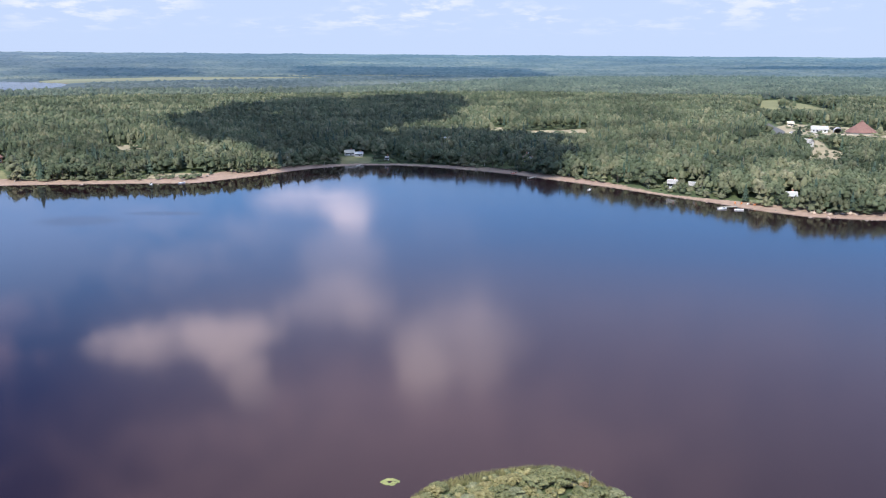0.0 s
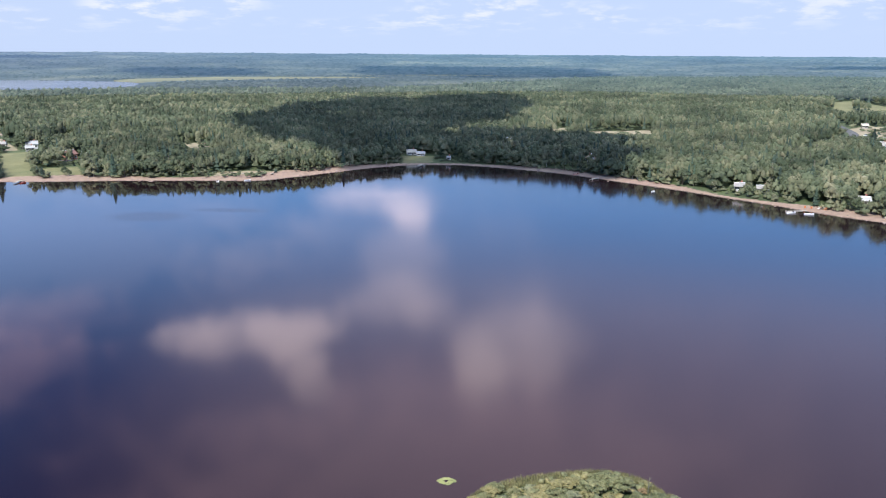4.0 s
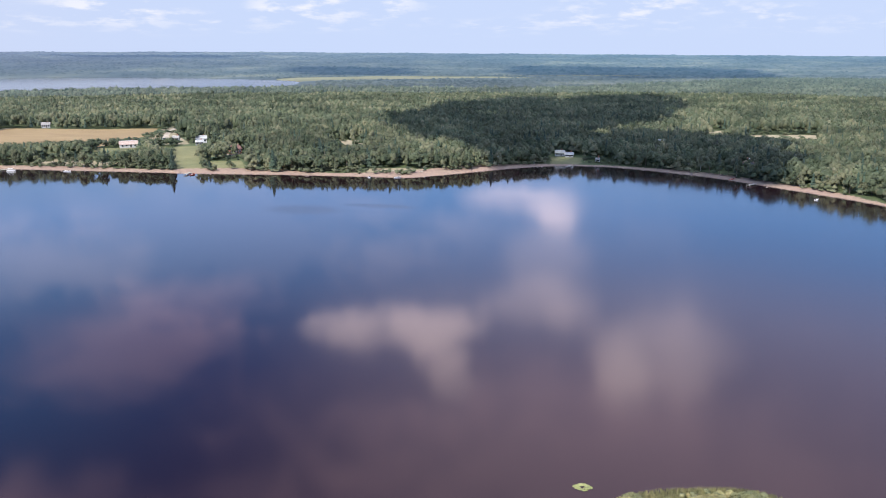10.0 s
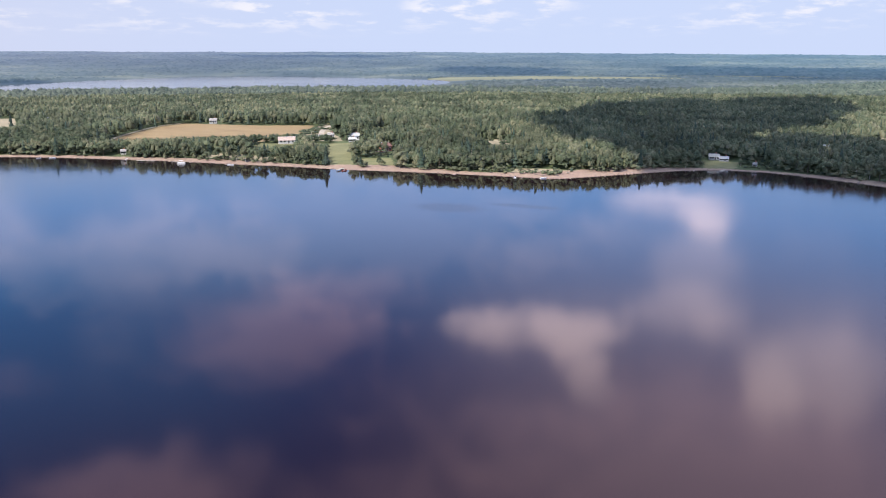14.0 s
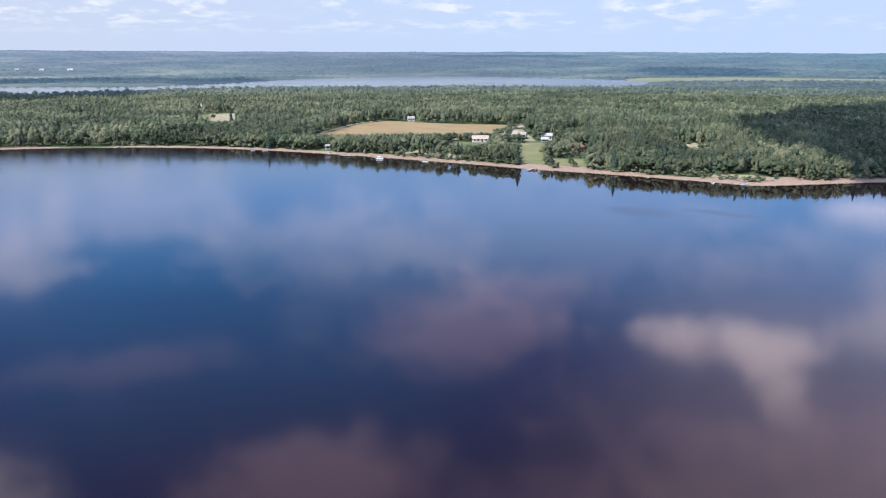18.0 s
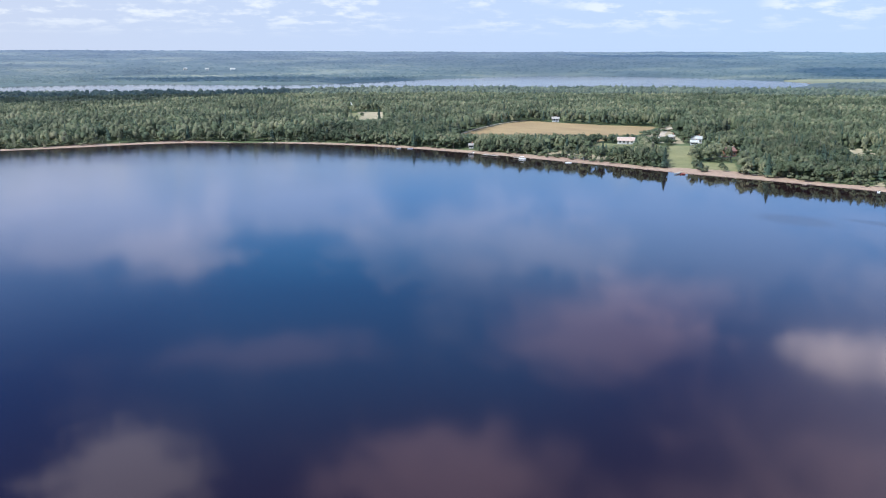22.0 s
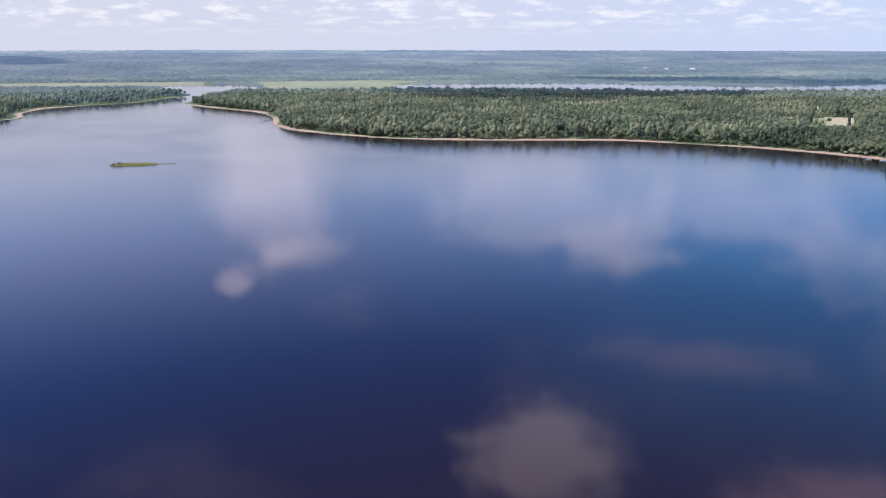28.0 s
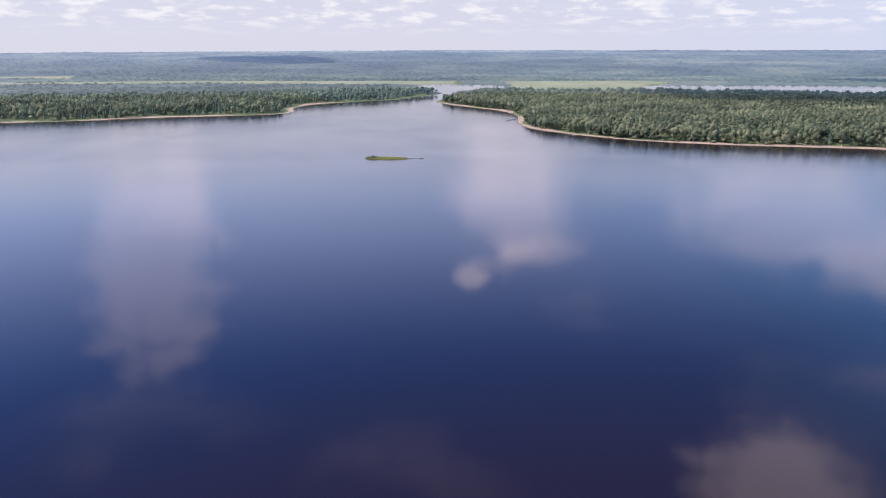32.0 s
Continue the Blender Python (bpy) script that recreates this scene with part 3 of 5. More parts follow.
def leaf_tris(centres, normals, size):
    """One loose triangle of leaves at each centre, roughly square to its normal."""
    n = len(centres)
    nn = normals + 0.42 * unit(n)
    nn /= np.linalg.norm(nn, axis=1)[:, None]
    a = np.cross(nn, unit(n))
    a /= np.linalg.norm(a, axis=1)[:, None]
    b = np.cross(nn, a)
    s = size * rng.uniform(0.6, 1.3, (n, 1))
    V = np.stack([centres + s * a, centres + s * (-0.5 * a + 0.8 * b), centres + s * (-0.5 * a - 0.8 * b)], 1).reshape(-1, 3)
    return V, np.arange(3 * n).reshape(-1, 3)


def join(parts):
    V, F, o = [], [], 0
    for v, f in parts:
        V.append(v), F.append(f + o)
        o += len(v)
    return np.concatenate(V), np.concatenate(F)


RING = np.linspace(0, 2 * math.pi, 6)[:-1]
DOME_V = np.vstack([[(0, 0, 1)], np.column_stack([0.86 * np.cos(RING), 0.86 * np.sin(RING), np.full(5, 0.5)]), np.column_stack([0.92 * np.cos(RING + 0.63), 0.92 * np.sin(RING + 0.63), np.full(5, -0.38)])])
DOME_F = np.array([f for i in range(5) for f in ((0, 1 + i, 1 + (i + 1) % 5), (1 + i, 6 + i, 1 + (i + 1) % 5), (1 + (i + 1) % 5, 6 + i, 6 + (i + 1) % 5))])
CONE_F = np.array([(0, 1 + i, 1 + (i + 1) % 5) for i in range(5)])


def crown_leafy(lobes, leaves, size, tall=1.0, lump=1.0, solid=1.0):
    """A round crown in a unit box: radius about 0.5, from near the ground up to tall; uneven leafy boughs with loose leaves round them."""
    i = np.arange(lobes)
    a, q = i * 2.4 + rng.uniform(0, 1.2, lobes), 0.37 * np.sqrt((i + 0.25) / lobes) * rng.uniform(0.85, 1.12, lobes)
    cs = np.column_stack([np.cos(a) * q, np.sin(a) * q, (0.80 - 1.9 * q ** 2 - 0.13 * rng.uniform(0, 1, lobes) - 0.2 * (rng.uniform(0, 1, lobes) < 0.2)) * tall])
    rs = 0.60 / math.sqrt(lobes) * rng.uniform(0.75, 1.2, lobes) * (1.25 - 0.5 * cs[:, 2]) * lump
    out = [(DOME_V[:6] * rng.uniform(0.85, 1.15, (6, 1)) * (0.36, 0.36, 0.5 * tall) + (0, 0, 0.02), CONE_F)] if lobes < 12 else []
    for c, r in zip(cs, rs):
        out.append((DOME_V * r * solid * rng.uniform(0.6, 1.05, (11, 1)) * (1, 1, 0.9 * tall) + c, DOME_F))
    k = rng.integers(0, lobes, leaves)
    d = unit(leaves)
    d[:, 2] = np.where(d[:, 2] < -0.3, -d[:, 2], d[:, 2])
    out.append(leaf_tris(cs[k] + d * rs[k][:, None] * (1, 1, tall) * rng.uniform(0.85, 1.2, (leaves, 1)), d, size))
    return join(out)


def crown_conifer(tiers, leaves, size, slim=1.0):
    out = []
    for i in range(tiers):
        z0, z1 = 0.10 + 0.86 * i / tiers, 0.10 + 0.86 * (i + 1.55) / tiers
        q = 0.30 * slim * (1 - i / tiers) ** 0.8
        a = np.linspace(0, 2 * math.pi, 7)[:-1] + rng.uniform(0, 1)
        V = np.vstack([np.column_stack([np.cos(a) * q * rng.uniform(0.7, 1.15, 6), np.sin(a) * q * rng.uniform(0.7, 1.15, 6), z0 + rng.uniform(-0.02, 0.02, 6)]), [[0, 0, min(z1, 1.0)]]])
        out.append((V, np.array([[j, (j + 1) % 6, 6] for j in range(6)])))
    if leaves:
        h = rng.uniform(0.08, 0.97, leaves) ** 1.2
        a = rng.uniform(0, 2 * math.pi, leaves)
        q = 0.30 * slim * (1 - h) ** 0.8 * rng.uniform(0.8, 1.3, leaves)
        d = np.column_stack([np.cos(a), np.sin(a), np.full(leaves, 0.55)])
        out.append(leaf_tris(np.column_stack([np.cos(a) * q, np.sin(a) * q, h]), d, size))
    return join(out)


def crown_bare(leaves, size):
    h = rng.uniform(0.15, 1.0, leaves)
    a = rng.uniform(0, 2 * math.pi, leaves)
    q = 0.22 * (1.05 - h) * rng.uniform(0.2, 1.0, leaves)
    return join([leaf_tris(np.column_stack([np.cos(a) * q, np.sin(a) * q, h]), unit(leaves), size)])


# kinds: 0 broadleaf, 1 aspen, 2 conifer, 3 dry
KIND_MATS = [BROADLEAF, ASPEN, CONIFER, GREY_TREE]


def templates(level):
    if level == 1:
        return {0: [crown_leafy(6, 74, 0.062) for _ in range(9)], 1: [crown_leafy(5, 66, 0.06, 1.05) for _ in range(8)],
                2: [crown_conifer(5, 24, 0.05) for _ in range(5)], 3: [crown_bare(34, 0.05) for _ in range(2)]}
    if level == 2:
        return {0: [crown_leafy(2, 18, 0.10) for _ in range(7)], 1: [crown_leafy(2, 15, 0.10, 1.05) for _ in range(6)],
                2: [crown_conifer(3, 6, 0.07) for _ in range(4)], 3: [crown_bare(16, 0.07) for _ in range(2)]}
    return {0: [crown_leafy(1, 4, 0.10) for _ in range(4)], 1: [crown_leafy(1, 4, 0.10, 1.05) for _ in range(3)],
            2: [crown_conifer(2, 3, 0.1) for _ in range(3)], 3: [crown_bare(8, 0.08)]}


def scatter(name, P, z, H, W, kinds, level, label, mats=None, kind_of="stuff"):
    """Joins one tree per point into one mesh of woodland."""
    temps = templates(level)
    Vs, Fs, Ms, Ts, o = [], [], [], [], 0
    for kind, shapes in temps.items():
        pick = rng.integers(0, len(shapes), len(P))
        for s, (V, F) in enumerate(shapes):
            q = np.where((kinds == kind) & (pick == s))[0]
            if not len(q):
                continue
            a = rng.uniform(0, 2 * math.pi, len(q))
            c, sn = np.cos(a)[:, None], np.sin(a)[:, None]
            X = (V[:, 0] * c - V[:, 1] * sn) * W[q, None] + P[q, 0, None]
            Y = (V[:, 0] * sn + V[:, 1] * c) * W[q, None] + P[q, 1, None]
            Z = V[:, 2] * H[q, None] + z[q, None]
            Vs.append(np.stack([X, Y, Z], -1).reshape(-1, 3))
            Fs.append((F[None] + (np.arange(len(q)) * len(V))[:, None, None]).reshape(-1, 3) + o)
            Ms.append(np.full(len(q) * len(F), kind))
            stand = 0.32 * np.sin(P[q, 0] * 0.045 + 2.1 * np.sin(P[q, 1] * 0.023)) * np.sin(P[q, 1] * 0.037 + 1.7 * np.sin(P[q, 0] * 0.019))
            Ts.append(np.repeat(np.clip(rng.normal(0.5, 0.17, len(q)) + stand, 0, 1), len(V)))
            o += len(q) * len(V)
    if o:
        me = raw_mesh(name, np.concatenate(Vs), np.concatenate(Fs), mats or KIND_MATS, np.concatenate(Ms), smooth=True)
        me.attributes.new("tone", "FLOAT", "POINT").data.foreach_set("value", np.concatenate(Ts).astype(np.float32))
        tagged(new(name, me), label, "woodland", kind=kind_of)


# Gaps where one sees down to the ground: azimuth from, to, and the distance of what is seen behind lower growth.
SIGHT = [(45.6, 32.0, 650), (33.0, 30.2, 575), (32.0, 30.0, 470), (30.2, 27.6, 500), (53.0, 50.2, 780), (7.4, 4.9, 500), (21.6, 19.0, 565), (-2.9, -4.6, 672),
         (-5.3, -9.8, 655), (-23.0, -25.4, 530), (-20.6, -28.5, 690), (-19.6, -24.9, 1005), (28.3, 27.2, 522), (28.7, 27.6, 690), (36.6, 33.6, 570), (39.5, 38.7, 777),
         (43.0, 42.5, 921), (53.0, 52.4, 988), (49.1, 48.5, 870), (33.6, 31.4, 690), (33.7, 30.6, 650), (31.9, 29.2, 585), (-20.5, -22.4, 760), (-0.2, -0.6, 571), (3.8, 3.3, 506), (-5.6, -6.1, 488), (-14.5, -15.0, 409), (-15.6, -16.2, 407),
         (-21.8, -22.8, 385), (-22.4, -22.7, 537), (-22.9, -23.3, 607), (-17.4, -17.7, 594), (-21.8, -22.4, 798), (-19.4, -19.7, 839), (92.3, 91.6, 1086)]


def sight_height(P, z):
    r = np.hypot(P[:, 0], P[:, 1])
    a = np.degrees(np.arctan2(-P[:, 0], P[:, 1]))
    top = np.full(len(P), 99.0)
    a = a + 0.28 * np.sin(r * 0.09) + rng.normal(0, 0.16, len(P))
    for a1, a0, rc in SIGHT:
        rc = rc * (1 + rng.normal(0, 0.012, len(P)))
        hit = (a > a0) & (a < a1) & (r < rc)
        top = np.where(hit, np.minimum(top, EYE - (EYE - 4) * r / rc - z - 0.3), top)
    return top


def wood_patches(P):
    """Slow patchwork of stands: 0 to 1."""
    x, y = P[:, 0], P[:, 1]
    return 0.5 + 0.22 * np.sin(x * 0.011 + 1.3 * np.sin(y * 0.007)) + 0.18 * np.sin(y * 0.017 + 2 * np.sin(x * 0.009 + 1)) + 0.1 * np.sin((x + y) * 0.031)


FOREST_END = [(-40, 2100), (-8, 2000), (2, 1500), (8, 1320), (22, 1350), (30, 1390), (50, 1390), (57, 1300), (62, 1250), (66, 1290), (82, 1300), (86, 1270), (92, 1420), (99, 1360), (106, 1250), (130, 1230)]


def build_forest():
    for level, r0, r1, step in ((1, 330, 640, 4.4), (2, 640, 1150, 5.2), (3, 1150, 2150, 7.6)):
        g = np.arange(-r1, r1, step)
        X, Y = np.meshgrid(g, g)
        P = np.column_stack([X.ravel(), Y.ravel()])
        P = P + rng.uniform(-0.46, 0.46, P.shape) * step
        r = np.hypot(P[:, 0], P[:, 1])
        a = np.degrees(np.arctan2(-P[:, 0], P[:, 1]))
        end = np.interp(a, [q[0] for q in FOREST_END], [q[1] for q in FOREST_END])
        P = P[(r >= r0) & (r < r1) & (r < end) & (a > -31.5) & (a < 122.5)]
        sd = inland(P)
        keep = sd > 10.5 + 8 * np.exp(-((P[:, 0] + 132) / 26) ** 2) + 4 * np.exp(-((P[:, 0] + 300) / 30) ** 2) + 3 * np.sin(P[:, 0] * 0.07) + 3 * np.sin(P[:, 1] * 0.11)
        open_ground = (np.maximum.reduce([cover(P, q, 1.0) for q in (LAWN, CROP, MARSH)]) > 0.3) | ((cover(P, YARD, 1.0) > 0.3) & (rng.uniform(0, 1, len(P)) > 0.25))
        in_yard = cover(P, YARD, 1.0) > 0.3
        road = np.min([np.hypot(P[:, 0] - x, P[:, 1] - y) for x, y in smooth_line(ROAD, 6, False)], 0) < 7
        homes = np.min([np.hypot(P[:, 0] - x, P[:, 1] - y) for x, y, *_ in HOMES], 0) < 9
        keep &= ~open_ground & ~road & ~homes
        P, sd, in_yard = P[keep], sd[keep], in_yard[keep]
        z = height(P, sd)
        w = wood_patches(P)
        u = rng.uniform(0, 1, len(P))
        w = w * np.clip((P[:, 0] + 900) / 450, 0.15, 1)
        kinds = np.where(u < 0.30 + 0.45 * w, 0, np.where(u < 0.83 + 0.12 * w, 1, 2))
        deg = np.degrees(np.arctan2(-P[:, 0], P[:, 1]))
        kinds = np.where((deg > 95) & (rng.uniform(0, 1, len(P)) < 0.62), 2, kinds)
        kinds = np.where(rng.uniform(0, 1, len(P)) < 0.03, 3, kinds)
        H = rng.normal(9.8, 1.0, len(P)) * (0.88 + 0.24 * w) * np.where(kinds == 2, 1.08, 1.0)
        H = np.clip(H, 6, 16) * np.clip(0.72 + sd / 120, 0.72, 1)
        W = np.clip(H * rng.uniform(0.50, 0.82, len(P)), 3.6, 9) * np.clip(1.1 - sd / 500, 0.8, 1.0)
        W = W * np.where((sd < 75) & (kinds == 0), rng.choice([0.9, 1.0, 1.15, 1.5], len(P)), 1.0)
        top = np.where(in_yard, rng.uniform(1.3, 2.6, len(P)), sight_height(P, z))
        ok = top > 1.2
        H = np.minimum(H, top)
        W = np.minimum(W, H * 1.5)
        if level > 1:
            W = np.maximum(W, step * 1.05) * ok
        P, z, H, W, kinds = P[ok], z[ok], H[ok], W[ok], kinds[ok]
        a = np.degrees(np.arctan2(-P[:, 0], P[:, 1]))
        for a0, a1 in ((-32, 8), (8, 45), (45, 84), (84, 123)):
            q = (a >= a0) & (a < a1)
            # level 3 takes the materials with haze put in as emission
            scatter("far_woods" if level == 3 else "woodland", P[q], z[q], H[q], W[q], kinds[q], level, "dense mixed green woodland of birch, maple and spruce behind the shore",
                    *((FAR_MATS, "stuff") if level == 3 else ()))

# ---- distance ----


def build_distance():
    n = 36000
    r = np.where(rng.uniform(0, 1, n) < 0.5, rng.uniform(1250, 2700, n), rng.uniform(2700, 4880, n))
    a = np.radians(rng.uniform(-32, 123, n))
    P = np.column_stack([-np.sin(a) * r, np.cos(a) * r])
    sd = inland(P)
    deg = np.degrees(a)
    keep = (sd > 45) & ((r > 1800) | (deg > 94) | ((deg < 26) & (r > 1480))) & (cover(P, MARSH, 5) < 0.4) & (r > np.interp(deg, [q[0] for q in FOREST_END], [q[1] for q in FOREST_END]))
    P, sd, r = P[keep], sd[keep], r[keep]
    z = height(P, sd)
    V = np.array([(1, 0, 0), (0, 1, 0), (-1, 0, 0), (0, -1, 0), (0, 0, 1)], float)
    F = np.array([[0, 1, 4], [1, 2, 4], [2, 3, 4], [3, 0, 4]])
    size = r * rng.uniform(0.002, 0.0046, len(r))
    tall = np.where(r < 1800, rng.uniform(1.5, 3, len(r)), rng.uniform(1.5, 4.0, len(r)))
    J = rng.uniform(0.7, 1.3, (len(r), len(V)))
    out = np.stack([V[None, :, 0] * J * size[:, None] + P[:, 0, None], V[None, :, 1] * J * size[:, None] + P[:, 1, None], V[None, :, 2] * J * tall[:, None] + z[:, None]], -1)
    F = (F[None] + (np.arange(len(r)) * len(V))[:, None, None]).reshape(-1, 3)
    # the plain's haze is the emission of its material
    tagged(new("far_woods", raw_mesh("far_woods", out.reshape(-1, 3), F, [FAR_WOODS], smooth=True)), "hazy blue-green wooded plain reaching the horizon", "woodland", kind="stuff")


def cloud(outline, alt, step):
    """A flat-bottomed cumulus over the land whose shade falls on the plan outline."""
    outline = np.array(outline, float)
    lo, hi = outline.min(0), outline.max(0)
    X, Y = np.meshgrid(np.arange(lo[0], hi[0] + step, step), np.arange(lo[1], hi[1] + step, step))
    P = np.column_stack([X.ravel(), Y.ravel()])
    P = P + rng.uniform(-0.4, 0.4, P.shape) * step
    P = P[inside_by(P, outline) > step * 0.1]
    mid = outline.mean(0)
    parts = []
    for p in P:
        s = step * rng.uniform(0.75, 1.05)
        parts.append((ICO_V * s * rng.uniform(0.8, 1.2, (12, 1)) * (1, 1, 0.5) + (p[0] - mid[0], p[1] - mid[1], 0.2 * s), ICO_F))
    V, F = join(parts)
    ob = new("cloud", raw_mesh("cloud", V, F, [CLOUD_MAT], smooth=True))
    ob.location = Vector((mid[0], mid[1], 10)) + SUN_DIR * ((alt - 10) / SUN_DIR.z)
    tagged(ob, "white summer cumulus cloud shading the woods below", "cloud", group="clouds", kind="structure")


cloud([(-221, 669), (-212, 770), (-213, 875), (-182, 987), (-126, 1027), (-100, 885), (-95, 1069), (0, 1084), (28, 939), (8, 719), (-34, 620), (-55, 573), (-45, 500), (-41, 440), (-76, 445), (-120, 500), (-173, 573)], 620, 17)
cloud([(-53, 553), (-26, 607), (30, 594), (75, 561), (71, 495), (62, 440), (54, 415), (4, 430), (-39, 445)], 620, 15)
cloud([(-1035, 243), (-955, 320), (-974, 560), (-1000, 700), (-1280, 760), (-1330, 300), (-1200, 190)], 1500, 40)
cloud([(-1052, 2373), (-704, 2373), (-860, 2900), (-1270, 2900)], 3400, 80)
cloud([(-452, 2572), (0, 2203), (264, 2203), (340, 3000), (0, 3200), (-560, 3200)], 3400, 90)
for x, y, rx, ry, turn, alt in [(-1800, 1150, 420, 190, 40, 3000), (-3700, -900, 420, 260, 30, 3600), (-2300, 3600, 500, 160, 20, 3600), (1300, 3000, 300, 160, 0, 3400)]:
    c, sn = math.cos(radians(turn)), math.sin(radians(turn))
    ring = [(rx * math.cos(a) * (1 + 0.2 * math.sin(3 * a + x)), ry * math.sin(a)) for a in np.linspace(0, 2 * math.pi, 15)[:-1]]
    cloud([(x + u * c - v * sn, y + u * sn + v * c) for u, v in ring], alt, 70)

# ---- helpers for things ----


def part(name, bm, mat, parent, label=""):
    me = bpy.data.meshes.new(name)
    bm.to_mesh(me)
    bm.free()
    for m in (mat if isinstance(mat, list) else [mat]):
        me.materials.append(m)
    ob = new(name, me)
    ob.parent = parent
    if label:
        ob["label"] = label
    return ob


def box(sx, sy, sz, x=0, y=0, z=0, bevel=0.0, bm=None):
    """A box standing on z, its middle at (x, y)."""
    bm = bm or bmesh.new()
    vs = bmesh.ops.create_cube(bm, size=1.0)["verts"]
    bmesh.ops.scale(bm, vec=(sx, sy, sz), verts=vs)
    bmesh.ops.translate(bm, vec=(x, y, z + sz / 2), verts=vs)
    if bevel:
        es = {e for v in vs for e in v.link_edges}
        bmesh.ops.bevel(bm, geom=list(es), offset=bevel, segments=1, affect="EDGES")
    return bm


def tube(r0, r1, a, b, seg=7, bm=None):
    """A tapered round bar from a to b."""
    bm = bm or bmesh.new()
    a, b = Vector(a), Vector(b)
    q = (b - a).to_track_quat("Z", "Y").to_matrix()
    rings = []
    for c, r in ((a, r0), (b, r1)):
        rings.append([bm.verts.new(c + q @ Vector((r * math.cos(t), r * math.sin(t), 0))) for t in np.linspace(0, 2 * math.pi, seg + 1)[:-1]])
    for i in range(seg):
        bm.faces.new((rings[0][i], rings[0][(i + 1) % seg], rings[1][(i + 1) % seg], rings[1][i]))
    bm.faces.new(rings[1])
    bm.faces.new(rings[0][::-1])
    return bm


def ground_at(x, y):
    P = np.array([(x, y)], float)
    return float(height(P, inland(P))[0])


def thing(name, x, y, turn=0, z=None, label="", category="", group=""):
    ob = new(name)
    ob.matrix_world = pose(x, y, ground_at(x, y) if z is None else z, 0, 0, turn)
    return tagged(ob, label, category, group)


# ---- houses ----
# x, y, turn, length, depth, wall height, wall, roof, label
HOMES = [
    (-57, 516, 14, 5.6, 4.2, 1.9, WHITE_WALL, CREAM_ROOF, "low white lakeside cottage with a tan roof on a lawn"),
    (-51, 513, 6, 4.8, 3.0, 1.6, WHITE_WALL, PALE_ROOF, "low white garage with a pale roof on a lawn"),
    (-33, 499, 0, 1.8, 1.6, 1.6, WHITE_WALL, GREY_ROOF, "tiny white garden shed above the beach"),
    (4, 563, 20, 8.0, 6.0, 3.0, WHITE_WALL, PALE_ROOF, "white house half hidden in tall trees"),
    (48, 476, 80, 8.0, 7.0, 3.6, WHITE_WALL, BROWN_ROOF, "white gabled cottage with a brown roof among pines"),
    (286, 648, -20, 11.5, 7.0, 2.9, WHITE_WALL, PALE_ROOF, "long white metal storage building in a gravel yard"),
    (234, 549, -50, 8.5, 6.5, 3.0, WHITE_WALL, GREY_ROOF, "white house beside a tall spruce"),
    (203, 490, -20, 4.5, 3.6, 2.4, WHITE_WALL, PALE_ROOF, "small white shed at the field's edge"),
    (147, 355, -10, 5.0, 4.2, 2.2, WHITE_WALL, PALE_ROOF, "small white cottage with a pale roof above the beach"),
    (107, 392, -15, 4.2, 4.0, 2.4, WHITE_WALL, GREY_ROOF, "white cottage with a grey roof on the bank"),
    (116, 387, -15, 5.0, 3.6, 2.0, WHITE_WALL, GREY_ROOF, "low white cottage with a grey shingle roof"),
    (175, 555, -18, 6.0, 5.0, 2.8, CREAM_WALL, PALE_ROOF, "cottage with a pale roof deep in the wood"),
    (290, 713, -10, 5.0, 4.0, 2.2, CREAM_WALL, CREAM_ROOF, "cream roadside house with a tan roof"),
    (266, 760, -20, 6.0, 5.0, 2.6, WHITE_WALL, GREY_ROOF, "white house near the road"),
    (-482, 593, 36, 6.2, 5.0, 2.7, WHITE_WALL, GREY_ROOF, "white farmhouse at the back of the golden field"),
    (-328, 478, 38, 11.0, 6.0, 2.4, WHITE_WALL, ROSE_ROOF, "long white bungalow with a faded pinkish roof beside the field"),
    (-298, 516, 30, 6.8, 5.2, 3.2, WHITE_WALL, PALE_ROOF, "white two-storey barn with a pale roof"),
    (-292, 503, 30, 4.8, 3.6, 2.2, WHITE_WALL, PALE_ROOF, "white garage in front of the barn"),
    (-320, 521, 10, 4.2, 3.2, 2.6, WHITE_WALL, GREY_ROOF, "small white shed by the farm lane"),
    (-248, 465, 65, 8.0, 6.5, 3.4, BRICK_WALL, RED_ROOF, "red brick house behind garden trees"),
    (-239, 472, 20, 7.0, 6.0, 3.2, BRICK_WALL, GREY_ROOF, "red brick outbuilding with a grey roof"),
    (-397, 401, 45, 2.8, 2.5, 2.2, WHITE_WALL, GREY_ROOF, "small white beach hut at the wood's edge"),
    (-776, 590, 50, 11.0, 7.0, 3.4, WHITE_WALL, PALE_ROOF, "white farm building by a clearing"),
    (-642, 561, 48, 9.0, 7.0, 3.6, WHITE_WALL, PALE_ROOF, "white house with a pale roof in the wood"),
    (-613, 664, 42, 9.0, 7.0, 4.2, CREAM_WALL, BROWN_ROOF, "cream house standing above the treetops"),
    (-1048, 4, 90, 6.0, 6.0, 3.2, WHITE_WALL, GREY_ROOF, "white cottage on the grassy point"),
    (-2560, 1370, 60, 12.0, 8.0, 4.5, WHITE_WALL, PALE_ROOF, "far white farmhouse on the plain"),
    (-2520, 1440, 50, 16.0, 9.0, 4.5, WHITE_WALL, PALE_ROOF, "far long white barn on the plain"),
    (-2610, 1320, 70, 11.0, 8.0, 4.5, CREAM_WALL, PALE_ROOF, "far cream farmhouse on the plain"),
]


